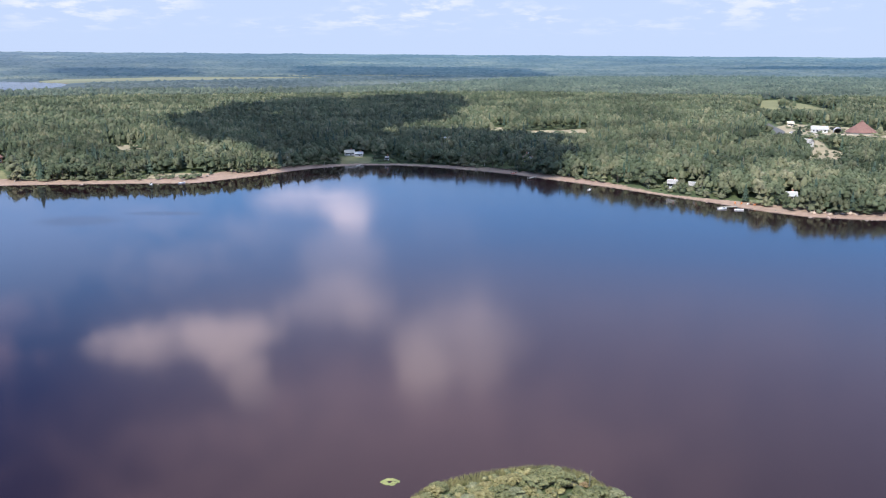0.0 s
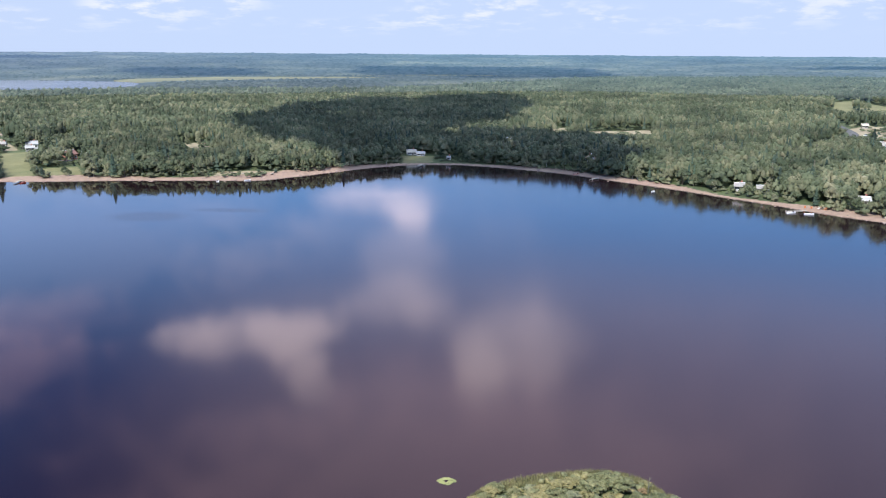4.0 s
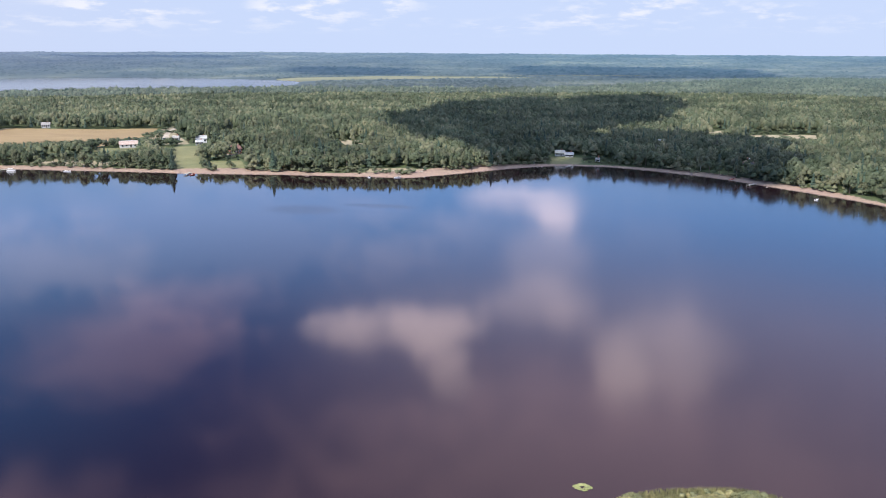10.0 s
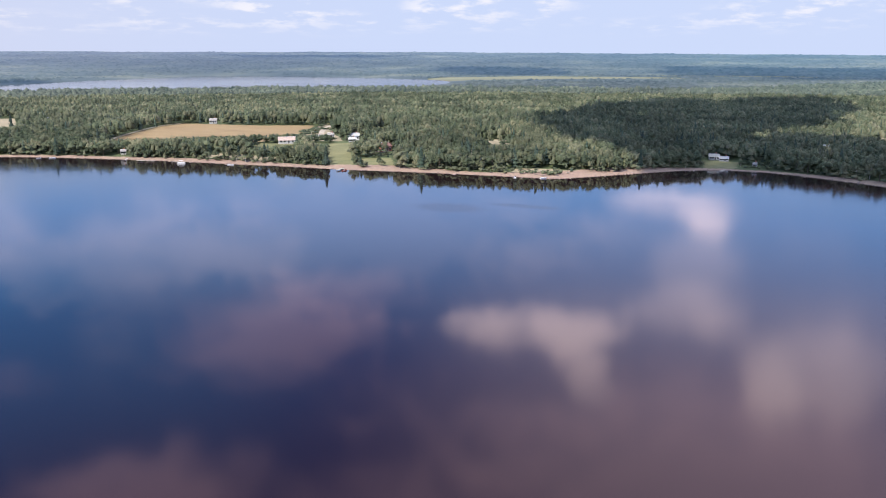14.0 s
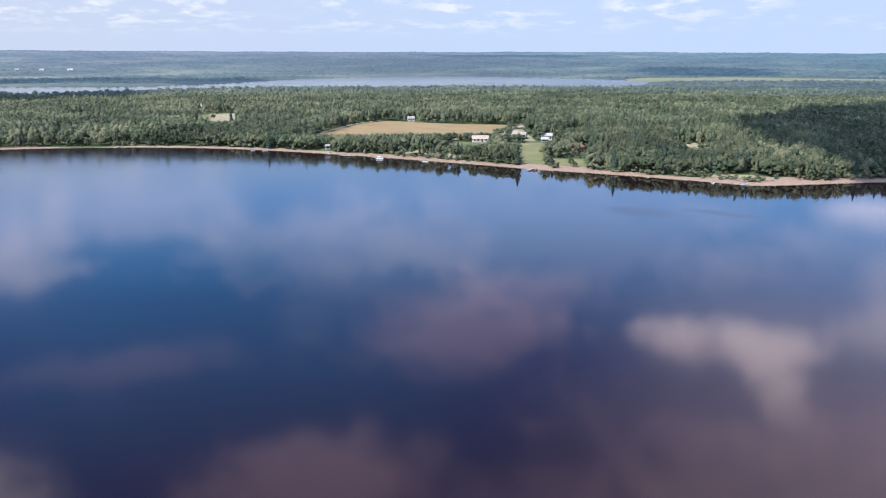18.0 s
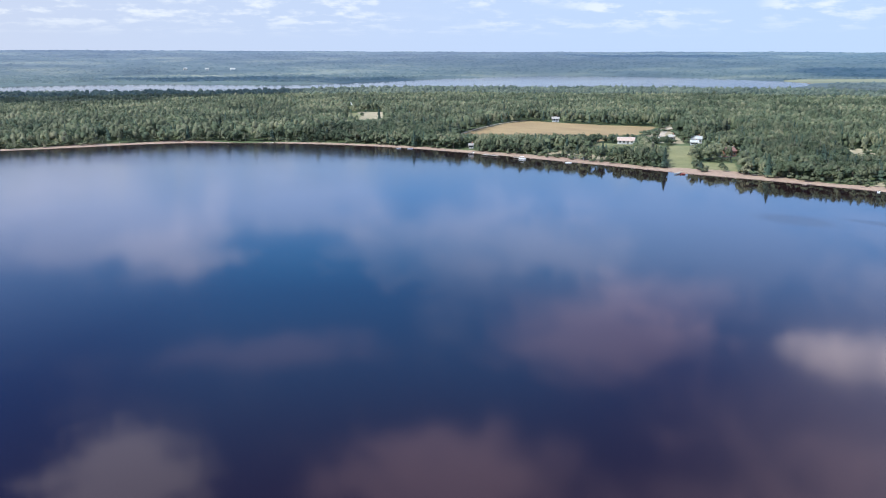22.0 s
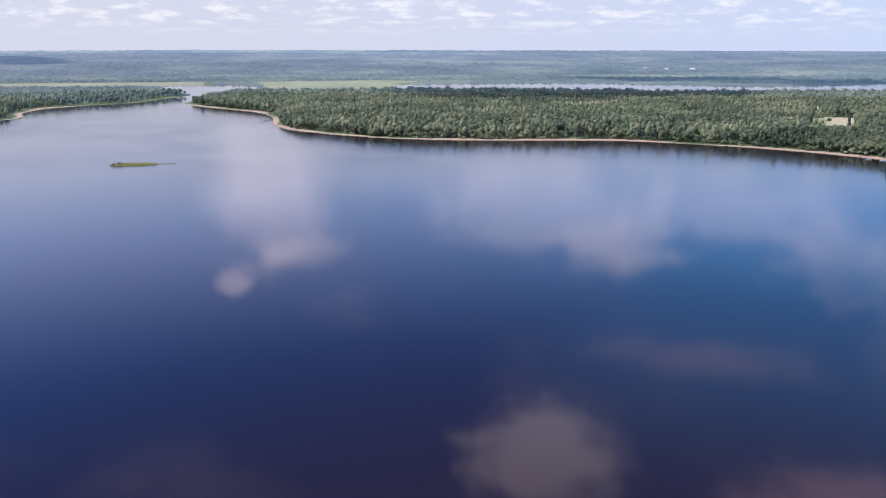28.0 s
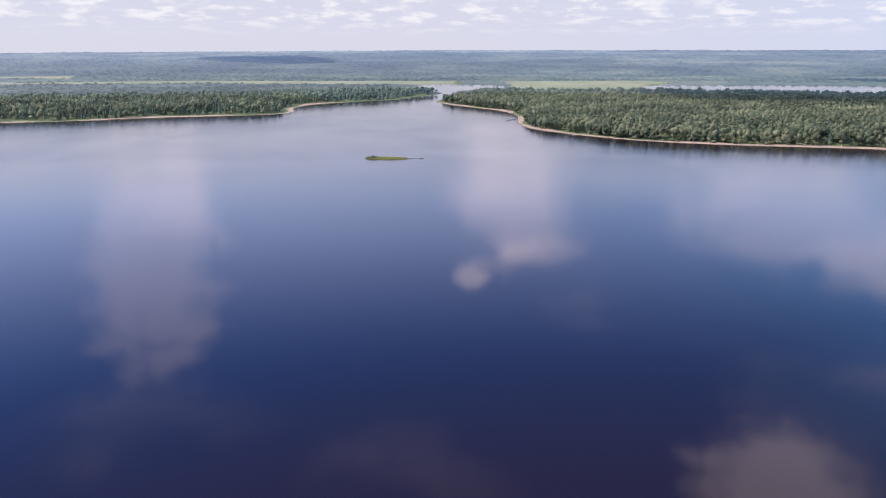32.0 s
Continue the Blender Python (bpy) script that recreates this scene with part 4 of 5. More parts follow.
def house(x, y, turn, w, d, h, wall, roof, label):
    top = thing("house", x, y, turn, label=label, category="house", group="lakeside houses")
    part("foundation", box(w + 0.2, d + 0.2, 0.5, z=-0.2), CONCRETE, top)
    rise = d * 0.30
    bm = bmesh.new()
    f = [bm.verts.new(p) for p in ((-w / 2, -d / 2, 0.3), (w / 2, -d / 2, 0.3), (w / 2, d / 2, 0.3), (-w / 2, d / 2, 0.3), (-w / 2, -d / 2, h), (w / 2, -d / 2, h), (w / 2, d / 2, h), (-w / 2, d / 2, h),
                                     (-w / 2, 0, h + rise), (w / 2, 0, h + rise))]
    for q in ((0, 1, 5, 4), (2, 3, 7, 6), (1, 2, 6, 9, 5), (3, 0, 4, 8, 7), (3, 2, 1, 0)):
        bm.faces.new([f[i] for i in q])
    part("wall", bm, wall, top)
    bm = bmesh.new()
    e, o, s = 0.45, 0.4, rise / (d / 2)
    prof = [(-d / 2 - e, h - e * s), (0, h + rise), (d / 2 + e, h - e * s), (d / 2 + e, h - e * s + 0.22), (0, h + rise + 0.25), (-d / 2 - e, h - e * s + 0.22)]
    ends = [[bm.verts.new((sx * (w / 2 + o), py, pz)) for py, pz in prof] for sx in (-1, 1)]
    for i in range(6):
        bm.faces.new((ends[0][i], ends[0][(i + 1) % 6], ends[1][(i + 1) % 6], ends[1][i]))
    for q in ends:
        bm.faces.new((q[0], q[1], q[4], q[5])), bm.faces.new((q[1], q[2], q[3], q[4]))
    bmesh.ops.recalc_face_normals(bm, faces=bm.faces)
    roof_ob = part("roof", bm, roof, top)
    part("ridge_cap", box(w + 0.82, 0.35, 0.1, z=h + rise + 0.2), TRIM, roof_ob)
    part("chimney", box(0.7, 0.7, 1.6, w * 0.22, d * 0.15, h + rise * 0.55, 0.03), BRICK_WALL if wall != BRICK_WALL else CONCRETE, roof_ob)
    tall, sill, high = min(2.05, h - 0.45), min(1.25, h * 0.45), min(1.15, h * 0.42)
    door = part("door", box(1.0, 0.12, tall, w * 0.1, -d / 2 - 0.03, 0.35), DARK_DOOR, top, "dark panelled door")
    part("door_frame", box(1.25, 0.08, tall + 0.14, w * 0.1, -d / 2 - 0.01, 0.3), TRIM, door)
    for k, px in enumerate([-w * 0.36, -w * 0.14, w * 0.34]):
        win = part("window", box(1.15, 0.10, high, px, -d / 2 - 0.05, sill), GLASS, top)
        part("frame", box(1.4, 0.08, high + 0.2, px, -d / 2 - 0.02, sill - 0.1), TRIM, win)
        part("sill", box(1.5, 0.2, 0.08, px, -d / 2 - 0.08, sill - 0.16), TRIM, win)
    for sx in (-1, 1):
        win = part("window", box(0.10, 1.1, high, sx * (w / 2 + 0.05), 0, sill), GLASS, top)
        part("frame", box(0.08, 1.35, high + 0.2, sx * (w / 2 + 0.02), 0, sill - 0.1), TRIM, win)
    return top


for spec in HOMES:
    house(*spec)


def salt_dome():
    top = thing("storage_dome", 315, 642, 130, label="large dull red conical storage dome on a low concrete wall", category="storage dome")
    bm = bmesh.new()
    bmesh.ops.create_cone(bm, cap_ends=True, segments=40, radius1=10.6, radius2=10.6, depth=1.4, matrix=Matrix.Translation((0, 0, 0.5)))
    part("wall", bm, CONCRETE, top)
    bm = bmesh.new()
    bmesh.ops.create_cone(bm, cap_ends=True, segments=40, radius1=11.1, radius2=0.8, depth=7.8, matrix=Matrix.Translation((0, 0, 5.1)))
    roof = part("roof", bm, RED_ROOF, top)
    for i in range(20):
        a = i * math.pi / 10
        part("rib", tube(0.09, 0.07, (11.12 * math.cos(a), 11.12 * math.sin(a), 1.25), (0.8 * math.cos(a), 0.8 * math.sin(a), 9.05), 5), RED_ROOF, roof)
    part("cap", box(1.5, 1.5, 0.9, z=8.9, bevel=0.1), RED_ROOF, top)
    part("hatch", box(1.0, 0.9, 0.8, 2.0, -5.0, 5.0, 0.05), TRIM, roof, "small white roof hatch")
    part("door", box(5.0, 0.4, 3.6, 0, -10.7, 0.1), DARK_DOOR, top)


def arch_shed():
    top = thing("arch_shed", 300, 648, -20, label="grey arched shed with a dark open mouth in the yard", category="shed")
    bm = bmesh.new()
    n = 12
    rows = []
    for y in (-4, 4):
        for q in (3.0, 2.75):
            rows.append([bm.verts.new((q * math.cos(t), y, 1.0 + q * math.sin(t))) for t in np.linspace(0, math.pi, n)])
    o0, i0, o1, i1 = rows
    for k in range(n - 1):
        bm.faces.new((o0[k], o0[k + 1], o1[k + 1], o1[k])), bm.faces.new((i0[k + 1], i0[k], i1[k], i1[k + 1]))
        bm.faces.new((o0[k + 1], o0[k], i0[k], i0[k + 1])), bm.faces.new((o1[k], o1[k + 1], i1[k + 1], i1[k]))
    part("shell", bm, PALE_ROOF, top)
    for sx in (-1, 1):
        part("side_wall", box(0.3, 8, 1.3, sx * 2.9, 0, -0.2), CONCRETE, top)
    part("back_wall", box(5.4, 0.2, 3.4, 0, 3.8, 0), DARK_DOOR, top)


salt_dome()
arch_shed()


def strip(name, line, wide, mat, label, lift):
    pts = smooth_line(line, 8, False)
    t = np.gradient(pts, axis=0)
    t /= np.hypot(t[:, 0], t[:, 1])[:, None]
    nrm = np.column_stack([-t[:, 1], t[:, 0]])
    L, R = pts + nrm * wide / 2, pts - nrm * wide / 2
    zs = [height(q, inland(q)) + lift for q in (L, R)]
    V = np.vstack([np.column_stack([L, zs[0]]), np.column_stack([R, zs[1]])])
    n = len(pts)
    F = np.array([[i, n + i, n + i + 1, i + 1] for i in range(n - 1)])
    tagged(new(name, raw_mesh(name, V, F, [mat])), label, "road", kind="structure")


GRAVEL = material("gravel_lane", [(0.30, 0.25, 0.19), (0.46, 0.39, 0.31)], 0.4, 0.95, 0.3)
strip("road", ROAD, 7.0, ASPHALT, "grey asphalt country road", 0.12)
strip("lane", [(252, 632), (275, 634), (300, 634), (318, 622)], 5.0, GRAVEL, "pale gravel yard lane", 0.10)
strip("lane", [(-320, 512), (-345, 548), (-372, 600), (-385, 640)], 4.0, GRAVEL, "pale gravel farm lane beside the field", 0.10)
strip("lane", [(-452, 442), (-480, 494), (-505, 552), (-508, 590)], 3.2, GRAVEL, "pale track along the golden field", 0.10)

# ---- docks, boats, beach things ----


def dock(x, y, turn, length, label):
    top = thing("dock", x, y, turn, 0.0, label, "dock", "docks along the beach")
    for sy in (-0.6, 0.6):
        part("beam", box(length, 0.14, 0.16, 0, sy, 0.42), PLANK, top)
    n = int(length / 0.55)
    for i in range(n):
        part("plank", box(0.5, 1.6, 0.06, -length / 2 + 0.3 + i * length / n, 0, 0.585), PLANK, top)
    for i in range(max(2, int(length / 3))):
        px = -length / 2 + 0.3 + i * (length - 0.6) / max(1, int(length / 3) - 1)
        for sy in (-0.72, 0.72):
            part("post", tube(0.08, 0.08, (px, sy, -2.2), (px, sy, 0.95), 6), PLANK, top)


def boat(x, y, turn, length, mat, label, z=0.0):
    top = thing("boat", x, y, turn, z, label, "boat", "small boats")
    w = length * 0.36
    bm = bmesh.new()
    rows = []
    for u in np.linspace(0, 1, 7):
        half = w / 2 * (1 - max(0, u - 0.45) ** 2 / 0.31) + 0.02
        px, kz = (u - 0.5) * length, -0.12 + 0.25 * max(0, u - 0.6)
        top_z = 0.45 + 0.2 * u * u
        rows.append([bm.verts.new(p) for p in ((px, -half, top_z), (px, -half * 0.75, kz + 0.05), (px, 0, kz - 0.05), (px, half * 0.75, kz + 0.05), (px, half, top_z),
                                                 (px, half * 0.88, top_z), (px, half * 0.65, 0.12), (px, -half * 0.65, 0.12), (px, -half * 0.88, top_z))])
    for a, b in zip(rows, rows[1:]):
        for k in range(9):
            bm.faces.new((a[k], a[(k + 1) % 9], b[(k + 1) % 9], b[k]))
    bm.faces.new(rows[0]), bm.faces.new(rows[-1][::-1])
    bmesh.ops.recalc_face_normals(bm, faces=bm.faces)
    part("hull", bm, mat, top)
    for px in (-0.18, 0.12):
        part("seat", box(0.35, w * 0.8, 0.06, px * length, 0, 0.34), TRIM, top)
    motor = part("motor", box(0.35, 0.3, 0.5, -length / 2 - 0.12, 0, 0.35, 0.05), MOTOR, top)
    part("shaft", tube(0.05, 0.05, (-length / 2 - 0.12, 0, -0.4), (-length / 2 - 0.12, 0, 0.4), 6), MOTOR, motor)
    part("windscreen", box(0.05, w * 0.6, 0.3, length * 0.18, 0, 0.5), GLASS, top)


def pontoon(x, y, turn, label):
    top = thing("pontoon_boat", x, y, turn, 0.0, label, "boat", "small boats")
    top.scale = (0.72, 0.72, 0.72)
    for sy in (-0.9, 0.9):
        part("float", tube(0.3, 0.3, (-3, sy, 0.1), (3.2, sy, 0.1), 10), PALE_ROOF, top)
    part("deck", box(6.0, 2.4, 0.12, 0, 0, 0.42), TRIM, top)
    for sy in (-1.15, 1.15):
        part("rail", box(5.4, 0.06, 0.65, 0, sy, 0.54), HULL_WHITE, top)
    for px, py in ((-1.6, -0.95), (-1.6, 0.95), (1.4, -0.95), (1.4, 0.95)):
        part("post", tube(0.03, 0.03, (px, py, 0.5), (px, py, 2.4), 5), PALE_ROOF, top)
    part("canopy", box(3.4, 2.3, 0.12, -0.1, 0, 2.38, 0.04), HULL_WHITE, top)
    part("bench", box(0.6, 2.0, 0.5, -2.2, 0, 0.54, 0.05), TRIM, top)


def beach_chair(x, y, turn, mat, label):
    top = thing("beach_chair", x, y, turn, label=label, category="chair", group="chairs on the beach")
    part("seat", box(0.6, 0.65, 0.06, 0, 0, 0.36), mat, top)
    bm = box(0.62, 0.06, 0.9, 0, 0, 0)
    bmesh.ops.rotate(bm, verts=bm.verts, cent=(0, 0, 0), matrix=Matrix.Rotation(radians(-20), 3, "X"))
    bmesh.ops.translate(bm, verts=bm.verts, vec=(0, 0.3, 0.34))
    part("backrest", bm, mat, top)
    for sx in (-0.32, 0.32):
        part("armrest", box(0.12, 0.8, 0.04, sx, 0, 0.6), mat, top)
        for sy in (-0.28, 0.28):
            part("leg", box(0.07, 0.07, 0.6, sx, sy, 0), mat, top)


def car(x, y, turn, mat, label, category="car"):
    top = thing("parked_car", x, y, turn, label=label, category=category, group="parked cars")
    bm = box(4.5, 1.8, 0.75, 0, 0, 0.35, 0.12)
    part("body", bm, mat, top)
    bm = box(2.5, 1.6, 0.65, -0.2, 0, 1.08)
    for v in bm.verts:
        if v.co.z > 1.5:
            v.co.x *= 0.72
            v.co.y *= 0.86
    part("cabin", bm, GLASS, top)
    part("roof", box(1.75, 1.38, 0.05, -0.2, 0, 1.72), mat, top)
    for px in (-1.4, 1.4):
        for sy in (-0.85, 0.85):
            wheel = part("wheel", tube(0.33, 0.33, (px, sy - 0.1, 0.33), (px, sy + 0.1, 0.33), 12), TYRE, top)
            part("rim", tube(0.19, 0.19, (px, sy - 0.12, 0.33), (px, sy + 0.12, 0.33), 8), PALE_ROOF, wheel)


for spec in [(117.5, 345.5, 12, 9, "weathered grey timber dock with moored boats"), (45.5, 432, 60, 8, "narrow timber dock at the wooded shore"), (-366, 386.5, 10, 12, "long weathered timber dock"),
             (-344, 390, 20, 8, "floating timber dock by the beach"), (-241, 401, 100, 8, "timber dock below the farm lawn"), (-48, 481, 80, 7, "short timber dock below the cottage lawn"),
             (-525, 328, 130, 8, "timber dock on the west shore"), (-926, 34, 90, 12, "long timber dock by the point"), (-674, 74, 140, 7, "small timber dock by the wood"), (-641, 101, 130, 7, "small timber dock by the beach")]:
    dock(*spec)
for spec in [(115, 343.5, 20, 4.1, HULL_WHITE, "white motorboat moored at a dock"), (121, 341, -5, 3.9, HULL_WHITE, "white open boat floating off the beach"), (38, 450, 30, 3.6, HULL_RED, "red and white boat drawn up at the beach"),
             (69, 394.5, 60, 3.1, HULL_WHITE, "small white boat at its mooring"), (-129, 415.5, 40, 3.6, HULL_WHITE, "white boat at the pink sand beach"), (-143, 412, 100, 3.3, HULL_WHITE, "white rowing boat off the beach"),
             (-310, 394.5, 10, 3.9, HULL_WHITE, "white boat beached by the dock"), (-237.5, 400, 80, 3.5, HULL_RED, "red boat tied to the dock"), (-430, 376, 40, 3.6, HULL_WHITE, "white boat off the western beach"),
             (-437, 372, 70, 3.0, HULL_WHITE, "small white boat at anchor"), (-824, 25, 120, 4.7, HULL_WHITE, "white boat moored off the point"), (-838, 30, 100, 4.7, HULL_WHITE, "white boat moored near the spit"),
             (-385, 391, 120, 3.5, HULL_WHITE, "white boat pulled to the shore"), (155, 329, 10, 3.1, HULL_WHITE, "small white boat below the stone wall")]:
    boat(*spec)
pontoon(-340, 387.5, 20, "white pontoon boat with a canopy beside the dock")
for i, (x, y) in enumerate([(123.5, 353.5), (125.5, 352), (128, 350.5), (129.5, 352.5), (131.5, 350), (133, 348.5), (130, 348.6)]):
    beach_chair(x, y, 160 + 23 * i, ORANGE if i % 3 != 2 else TRIM, "orange plastic beach chair on reddish sand" if i % 3 != 2 else "white plastic beach chair on reddish sand")
for x, y, t in ((-331, 524, 30), (-327, 519, 80), (-312, 505, 10), (-436, 443, 50), (262, 640, 40)):
    car(x, y, t, CAR_PAINT, "white car parked beside the farm buildings")



def picnic_table(x, y, turn):
    top = thing("picnic_table", x, y, turn, label="grey weathered picnic table on the sand under trees", category="table", group="picnic tables")
    for k in range(4):
        part("tabletop_board", box(1.8, 0.17, 0.05, 0, -0.28 + 0.187 * k, 0.72), PLANK, top)
    for sy in (-0.7, 0.7):
        part("bench", box(1.8, 0.25, 0.05, 0, sy, 0.43), PLANK, top)
    for sx in (-0.7, 0.7):
        part("leg_frame", box(0.08, 1.5, 0.08, sx, 0, 0.36), PLANK, top)
        for sy in (-0.5, 0.5):
            part("leg", tube(0.05, 0.05, (sx, sy * 1.2, 0), (sx, sy * 0.5, 0.72), 5), PLANK, top)


for x, y, t in ((-128, 430, 20), (-135, 429, 70), (-121, 432, 120), (-318, 414, 40), (-330, 415, 10), (-141, 430, 30)):
    picnic_table(x, y, t)


def boulder_wall():
    """Pale stones stacked as a bank against the waves."""
    for i in range(26):
        u = i / 25
        x, y = 146 + 16 * u + rng.normal(0, 0.6), 332 - 3.5 * u + rng.normal(0, 0.7)
        bm = bmesh.new()
        bmesh.ops.create_icosphere(bm, subdivisions=2, radius=rng.uniform(0.5, 1.1))
        for v in bm.verts:
            v.co *= 1 + 0.25 * noise.noise(v.co * 1.7 + Vector((i * 3.1, 0, 0)))
            v.co.z *= 0.7
        me = bpy.data.meshes.new("boulder")
        bm.to_mesh(me)
        bm.free()
        me.materials.append(PALE_STONE)
        ob = new("boulder", me)
        ob.matrix_world = pose(x, y, ground_at(x, y) + 0.2, 0, 0, rng.uniform(0, 360))
        tagged(ob, "pale pinkish boulder in a bank above the beach", "boulder", "boulders of the bank")


PALE_STONE = material("pale_boulder", [(0.30, 0.22, 0.17), (0.45, 0.36, 0.29)], 0.8, 0.9, 0.5, obj=0.2)
boulder_wall()
build_forest()
build_distance()


def build_underbrush():
    """Low growth between the beach and the wood."""
    line = smooth_line(NORTH_SHORE + WEST_SHORE, 0.9, False)
    t = np.gradient(line, axis=0)
    t /= np.hypot(t[:, 0], t[:, 1])[:, None]
    P = line + np.column_stack([t[:, 1], -t[:, 0]]) * rng.uniform(6.5, 20, (len(line), 1))
    sd = inland(P)
    open_ground = np.maximum.reduce([cover(P, q, 1.0) for q in (LAWN, YARD)]) > 0.4
    P = P[(sd > 6) & ~open_ground & (np.sin(P[:, 0] * 0.13) + np.sin(P[:, 1] * 0.17) > -1.1)]
    n = len(P)
    scatter("underbrush", P, height(P, inland(P)), rng.uniform(1.0, 3.4, n), rng.uniform(2.0, 4.0, n), rng.choice([0, 1, 1], n), 2, "low green bushes between beach and wood")


build_underbrush()

# ---- shore trees, each a thing ----


def trunk_mesh(h, r, mat, limbs):
    bm = tube(r, r * 0.45, (0, 0, -0.3), (0.1, 0.05, h * 0.72), 7)
    for i in range(limbs):
        a, z = i * 2.4, h * (0.30 + 0.35 * i / max(1, limbs))
        tube(r * 0.4, r * 0.12, (0.05, 0.02, z), (math.cos(a) * h * 0.2, math.sin(a) * h * 0.2, z + h * 0.2), 5, bm)
    me = bpy.data.meshes.new("trunk")
    bm.to_mesh(me)
    bm.free()
    me.materials.append(mat)
    return me


def crown_mesh(shape, h, w, mat):
    V, F = shape
    me = raw_mesh("crown", V * (w, w, h), F, [mat], smooth=True)
    me.attributes.new("tone", "FLOAT", "POINT").data.foreach_set("value", np.full(len(V), rng.uniform(0.3, 0.7), np.float32))
    return me


def tree_thing(name, trunk, crown, x, y, scale, label, group):
    top = new(name)
    top.matrix_world = pose(x, y, ground_at(x, y) - 0.05, 0, 0, rng.uniform(0, 360)) @ Matrix.Diagonal((scale, scale, scale * rng.uniform(0.88, 1.12), 1))
    tagged(top, label, "tree", group)
    for key, me in (("trunk", trunk), ("crown", crown)):
        ob = new(key, me)
        ob.parent = top
    return top


SHORE_KINDS = []
for i in range(4):
    SHORE_KINDS.append(("broadleaf_tree", trunk_mesh(9, 0.22, BARK, 4), crown_mesh(crown_leafy(14, 420, 0.045), 9, 8.2, BROADLEAF), "round dark green broadleaf tree by the shore"))
for i in range(3):
    SHORE_KINDS.append(("birch_tree", trunk_mesh(9.5, 0.15, BIRCH_BARK, 3), crown_mesh(crown_leafy(11, 380, 0.045), 9.5, 6.6, ASPEN), "light green birch with a pale trunk by the shore"))
for i in range(2):
    SHORE_KINDS.append(("spruce_tree", trunk_mesh(11, 0.2, BARK, 2), crown_mesh(crown_conifer(6, 220, 0.045, 1.05), 11.5, 8.0, CONIFER), "dark pointed spruce tree at the water's edge"))


def build_shore_trees():
    line = smooth_line(NORTH_SHORE + WEST_SHORE, 5.0, False)
    t = np.gradient(line, axis=0)
    t /= np.hypot(t[:, 0], t[:, 1])[:, None]
    back = np.column_stack([t[:, 1], -t[:, 0]])
    P = line + back * rng.uniform(8, 13, (len(line), 1)) + rng.normal(0, 1.2, line.shape)
    sd = inland(P)
    z = height(P, sd)
    top = sight_height(P, z)
    clear = np.maximum.reduce([cover(P, q, 1.0) for q in (LAWN, YARD)]) > 0.5
    for i in range(len(P)):
        near_home = min(math.hypot(P[i, 0] - h[0], P[i, 1] - h[1]) for h in HOMES) < 7
        if clear[i] or near_home or sd[i] < 6 or abs(P[i, 0] + 132) < 24 or rng.uniform() < 0.10:
            continue
        kind = SHORE_KINDS[rng.choice(9, p=[0.14, 0.14, 0.14, 0.13, 0.11, 0.11, 0.11, 0.06, 0.06])]
        s = min(rng.uniform(0.6, 1.05), top[i] / 10.0)
        if s > 0.2:
            tree_thing(kind[0], kind[1], kind[2], P[i, 0], P[i, 1], s, kind[3], "trees along the shore")


build_shore_trees()
# the tall lone spruce and the groups in the lawns
for x, y, s, k in [(228, 545, 1.15, 7), (-262, 455, 0.95, 0), (-256, 452, 0.9, 1), (-224, 418, 0.55, 2), (-227, 421, 0.5, 3), (-212, 416, 0.6, 4), (-302, 512, 1.1, 0), (-308, 516, 1.0, 1),
                   (-303, 418, 0.85, 7), (-352, 412, 0.8, 0), (-360, 418, 0.95, 1), (-372, 414, 0.7, 4), (-384, 408, 0.9, 2), (-392, 404, 0.75, 5), (-346, 420, 0.9, 7), (-290, 424, 0.9, 0), (-283, 430, 0.85, 3), (-276, 424, 0.9, 1), (-297, 432, 0.8, 2), (-268, 418, 0.8, 3), (-335, 424, 0.85, 8), (-402, 402, 0.8, 0), (-315, 415, 0.6, 7), (-322, 418, 0.65, 8), (-327, 412, 0.5, 7), (-620, 478, 0.5, 4), (-640, 500, 0.6, 1), (212, 480, 0.6, 5), (222, 512, 0.5, 2), (248, 598, 0.8, 0)]:
    n, tm, cm, lab = SHORE_KINDS[k]
    tree_thing(n, tm, cm, x, y, s, lab.replace(" by the shore", " on open grass").replace(" at the water's edge", " on open grass"), "trees on the lawns")

# ---- the wooded point below, its reeds and lilies, the far islet ----


def blades(name, P, h, wide, mats, label, category):
    n = len(P)
    z = np.maximum(height(P, inland(P)), -0.35)
    a = rng.uniform(0, 2 * math.pi, n)
    d = np.column_stack([np.cos(a), np.sin(a)]) * wide
    lean = rng.normal(0, 0.22, (n, 2)) * h[:, None]
    V = np.stack([np.column_stack([P - d, z]), np.column_stack([P + d, z]), np.column_stack([P + lean, z + h])], 1).reshape(-1, 3)
    tagged(new(name, raw_mesh(name, V, np.arange(3 * n).reshape(-1, 3), mats)), label, category, kind="stuff")


def ring_points(poly, n, lo, hi):
    lo_xy, hi_xy = poly.min(0) - 4, poly.max(0) + 4
    P = rng.uniform(lo_xy, hi_xy, (n, 2))
    s = inside_by(P, poly)
    return P[(s > lo) & (s < hi)]


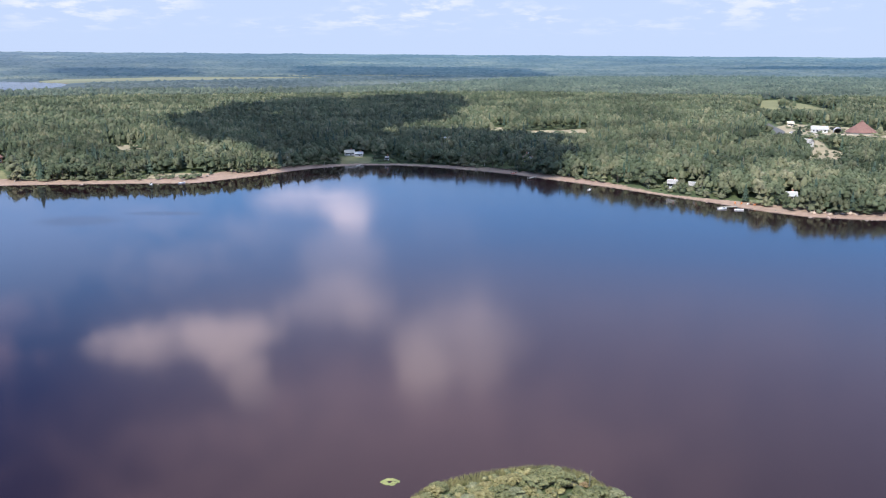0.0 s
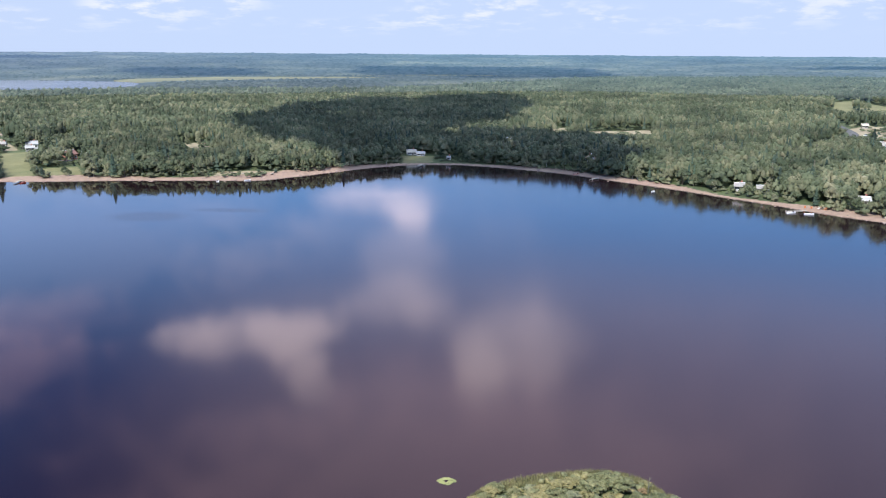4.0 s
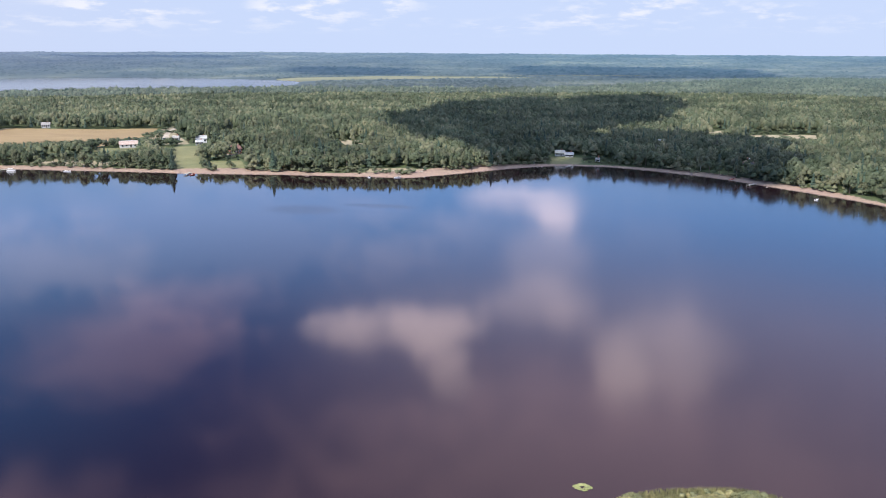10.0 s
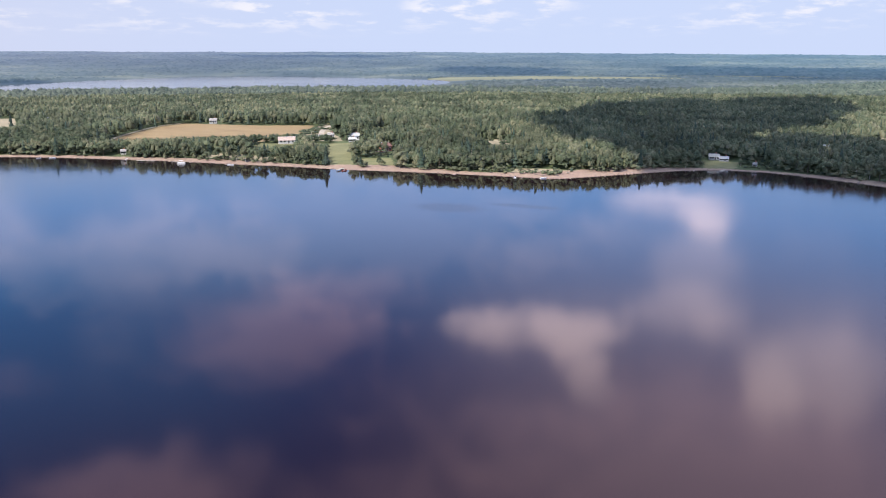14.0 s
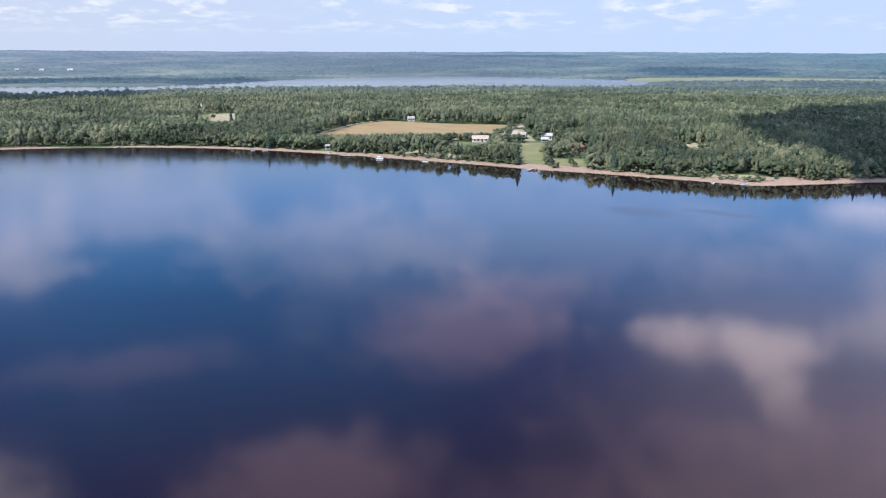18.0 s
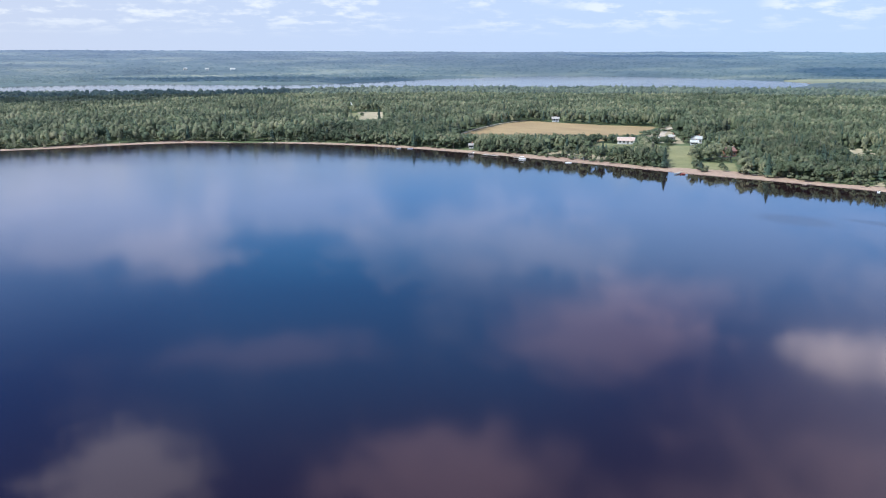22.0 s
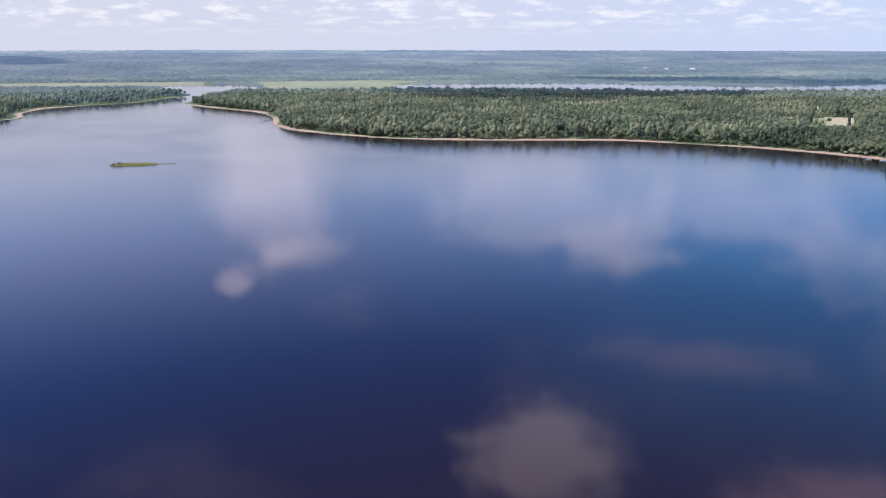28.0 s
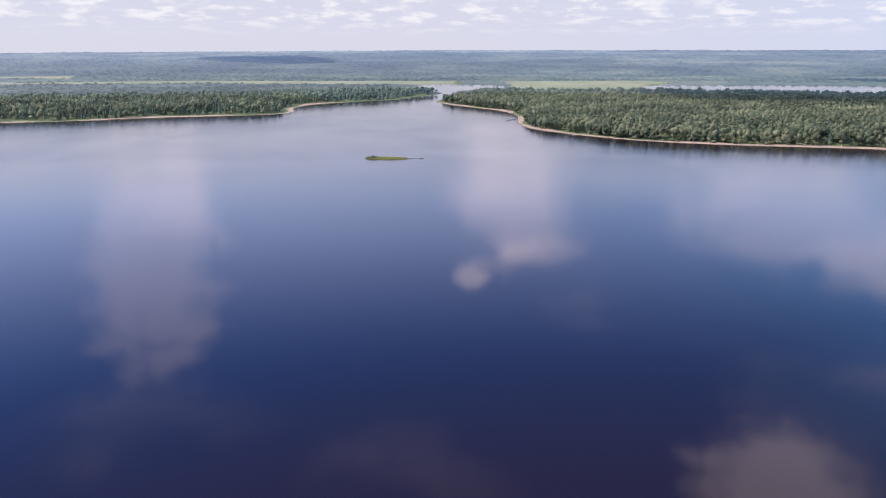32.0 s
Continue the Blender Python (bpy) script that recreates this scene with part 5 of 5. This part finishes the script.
MARSH_GRASS = material("marsh_grass", [(0.30, 0.30, 0.08), (0.46, 0.42, 0.15)], 0.5, 0.8, island=0.3)
BUSH_LEAF = [material("willow_leaf", [(0.130, 0.116, 0.042), (0.189, 0.169, 0.066), (0.261, 0.225, 0.097)], 0.9, 0.65, island=0.35, broad=0.2),
             material("alder_leaf", [(0.084, 0.093, 0.039), (0.134, 0.137, 0.055), (0.189, 0.181, 0.081)], 0.9, 0.65, island=0.35, broad=0.2),
             material("sage_leaf", [(0.110, 0.121, 0.058), (0.160, 0.165, 0.085), (0.210, 0.209, 0.116)], 0.9, 0.7, island=0.3, broad=0.2),
             material("rusty_leaf", [(0.160, 0.112, 0.050), (0.243, 0.169, 0.085)], 0.9, 0.7, island=0.3)]
BUSH_LABELS = ["yellow-green leafy willow bush on the point", "green alder bush on the wooded point", "grey-green leafy shrub on the point", "rusty half-dry shrub on the point"]


def build_point():
    kinds = []
    for mat, lab in zip(BUSH_LEAF, BUSH_LABELS):
        for i in range(2):
            stem = trunk_mesh(2.0, 0.07, BARK, 5)
            kinds.append((stem, crown_mesh(crown_leafy(40, 3000, 0.036, 0.95, 1.0, 0.6), 2.5, 4.4, mat), lab))
    P = ring_points(POINT, 9000, 0.4, 99)
    edge_in = inside_by(P, POINT)
    P = P[(P[:, 1] > 88) & (edge_in > np.where((P[:, 0] < 0) | (P[:, 0] > 20.5), 0.5, 2.7))]
    done = [(13.2, 112.2, 1.05, 2), (17.6, 112.8, 1.1, 3), (9.0, 112.4, 0.85, 0), (24.6, 110.4, 0.70, 4), (26.0, 108.6, 0.6, 5), (20.6, 113.2, 0.42, 6), (19.4, 115.2, 0.36, 7), (-1.4, 110.6, 0.72, 0), (-3.6, 108.0, 0.66, 1), (22.4, 112.6, 0.5, 1), (11.4, 115.4, 0.30, 6)]
    for p in P:
        if len(done) < 170 and all((p[0] - q[0]) ** 2 + (p[1] - q[1]) ** 2 > (0.9 + q[2]) ** 2 for q in done):
            done.append((p[0], p[1], rng.uniform(0.45, 1.0), rng.choice(8, p=[0.25, 0.22, 0.2, 0.16, 0.08, 0.06, 0.02, 0.01])))
    for x, y, s, k in done:
        top = tree_thing("shrub", kinds[k][0], kinds[k][1], x, y, s, kinds[k][2], "shrubs on the point")
        top["category"] = "shrub"
    U = ring_points(POINT, 2600, 1.5, 99)
    U = U[U[:, 1] > 92]
    scatter("thicket", U, height(U, inland(U)), rng.uniform(0.5, 1.3, len(U)), rng.uniform(1.0, 2.2, len(U)), rng.integers(0, 2, len(U)), 2, "low undergrowth between the shrubs of the point", BUSH_LEAF)
    Q = ring_points(POINT, 420000, -0.7, 2.2)
    Q = Q[Q[:, 1] > 80]
    blades("reeds", Q, rng.uniform(0.4, 0.85, len(Q)), 0.05, [REED], "olive green reeds and sedge fringing the point", "reeds")
    snag = thing("dead_tree", 21.4, 113.4, 0, label="bare grey dead tree stem at the point's edge", category="tree")
    part("trunk", tube(0.12, 0.04, (0, 0, -0.4), (0.2, 0.1, 2.6), 6), GREY_TREE, snag)
    for i in range(4):
        part("branch", tube(0.05, 0.015, (0.12, 0.05, 0.9 + 0.4 * i), (0.12 + 0.5 * math.cos(2.1 * i), 0.05 + 0.5 * math.sin(2.1 * i), 1.4 + 0.4 * i), 5), GREY_TREE, snag)
    R = ring_points(POINT, 700, 4, 99)
    R = R[R[:, 1] < 84]
    n = len(R)
    scatter("thicket", R, height(R, inland(R)), rng.uniform(2, 5, n), rng.uniform(3, 5, n), rng.integers(0, 2, n), 2, "dense green shrub thicket on the point")
    # lily pads in a broken ring
    n = 330
    a, q = rng.uniform(0, 2 * math.pi, n), rng.uniform(0.28, 1.0, n) ** 0.7 + rng.normal(0, 0.06, n)
    q *= 1 + 0.10 * np.sin(4 * a + 1)
    c = np.column_stack([-7.9 + 1.25 * q * np.cos(a), 115.2 + 1.05 * q * np.sin(a)])
    k = 7
    t = np.linspace(0, 2 * math.pi, k + 1)[:-1]
    s = rng.uniform(0.07, 0.16, (n, 1))
    V = np.stack([c[:, 0, None] + s * np.cos(t), c[:, 1, None] + s * np.sin(t), 0.02 + 0.02 * rng.uniform(0, 1, (n, 1)) + 0 * t], -1).reshape(-1, 3)
    F = np.array([[0, i, i + 1] for i in range(1, k - 1)])
    F = (F[None] + (np.arange(n) * k)[:, None, None]).reshape(-1, 3)
    tagged(new("lily_pads", raw_mesh("lily_pads", V, F, [LILY])), "small floating patch of yellow-green lily pads", "lily pads", kind="stuff")
    Q = ring_points(ISLET, 9000, -0.8, 99)
    blades("islet_grass", Q, rng.uniform(0.3, 0.8, len(Q)), 0.2, [MARSH_GRASS], "yellow-green grass covering a tiny low islet", "grass")
    Q = ring_points(ISLET, 400, 0.8, 99)
    Q = Q[Q[:, 1] < -63][:7]
    scatter("islet_bushes", Q, height(Q, inland(Q)), rng.uniform(0.8, 1.8, len(Q)), rng.uniform(1.5, 2.6, len(Q)), np.zeros(len(Q), int), 1, "low dark bushes on the tiny islet")
    Q = np.column_stack([-516 + rng.normal(0, 0.8, 900), -44 + rng.uniform(0, 9, 900)])
    blades("reeds", Q, rng.uniform(0.3, 0.7, 900), 0.1, [REED], "thin strip of reeds standing in shallow water", "reeds")


build_point()


def build_rocks():
    line = smooth_line(NORTH_SHORE + WEST_SHORE, 2.0, False)
    P = line[rng.integers(0, len(line), 900)] + rng.normal(0, 2.4, (900, 2))
    sd = inland(P)
    P = P[(sd > -2.5) & (sd < 9)]
    z = height(P, inland(P))
    s = rng.uniform(0.15, 0.55, len(P)) * rng.choice([1, 1, 1, 1.6], len(P))
    J = rng.uniform(0.7, 1.25, (len(P), 12))
    V = np.stack([ICO_V[None, :, i] * J * s[:, None] * (1, 1, 0.6)[i] + np.column_stack([P, z])[:, i, None] for i in range(3)], -1).reshape(-1, 3)
    F = (ICO_F[None] + (np.arange(len(P)) * 12)[:, None, None]).reshape(-1, 3)
    tagged(new("shore_rocks", raw_mesh("shore_rocks", V, F, [ROCK])), "scattered brown stones along the waterline", "rocks", kind="stuff")


build_rocks()
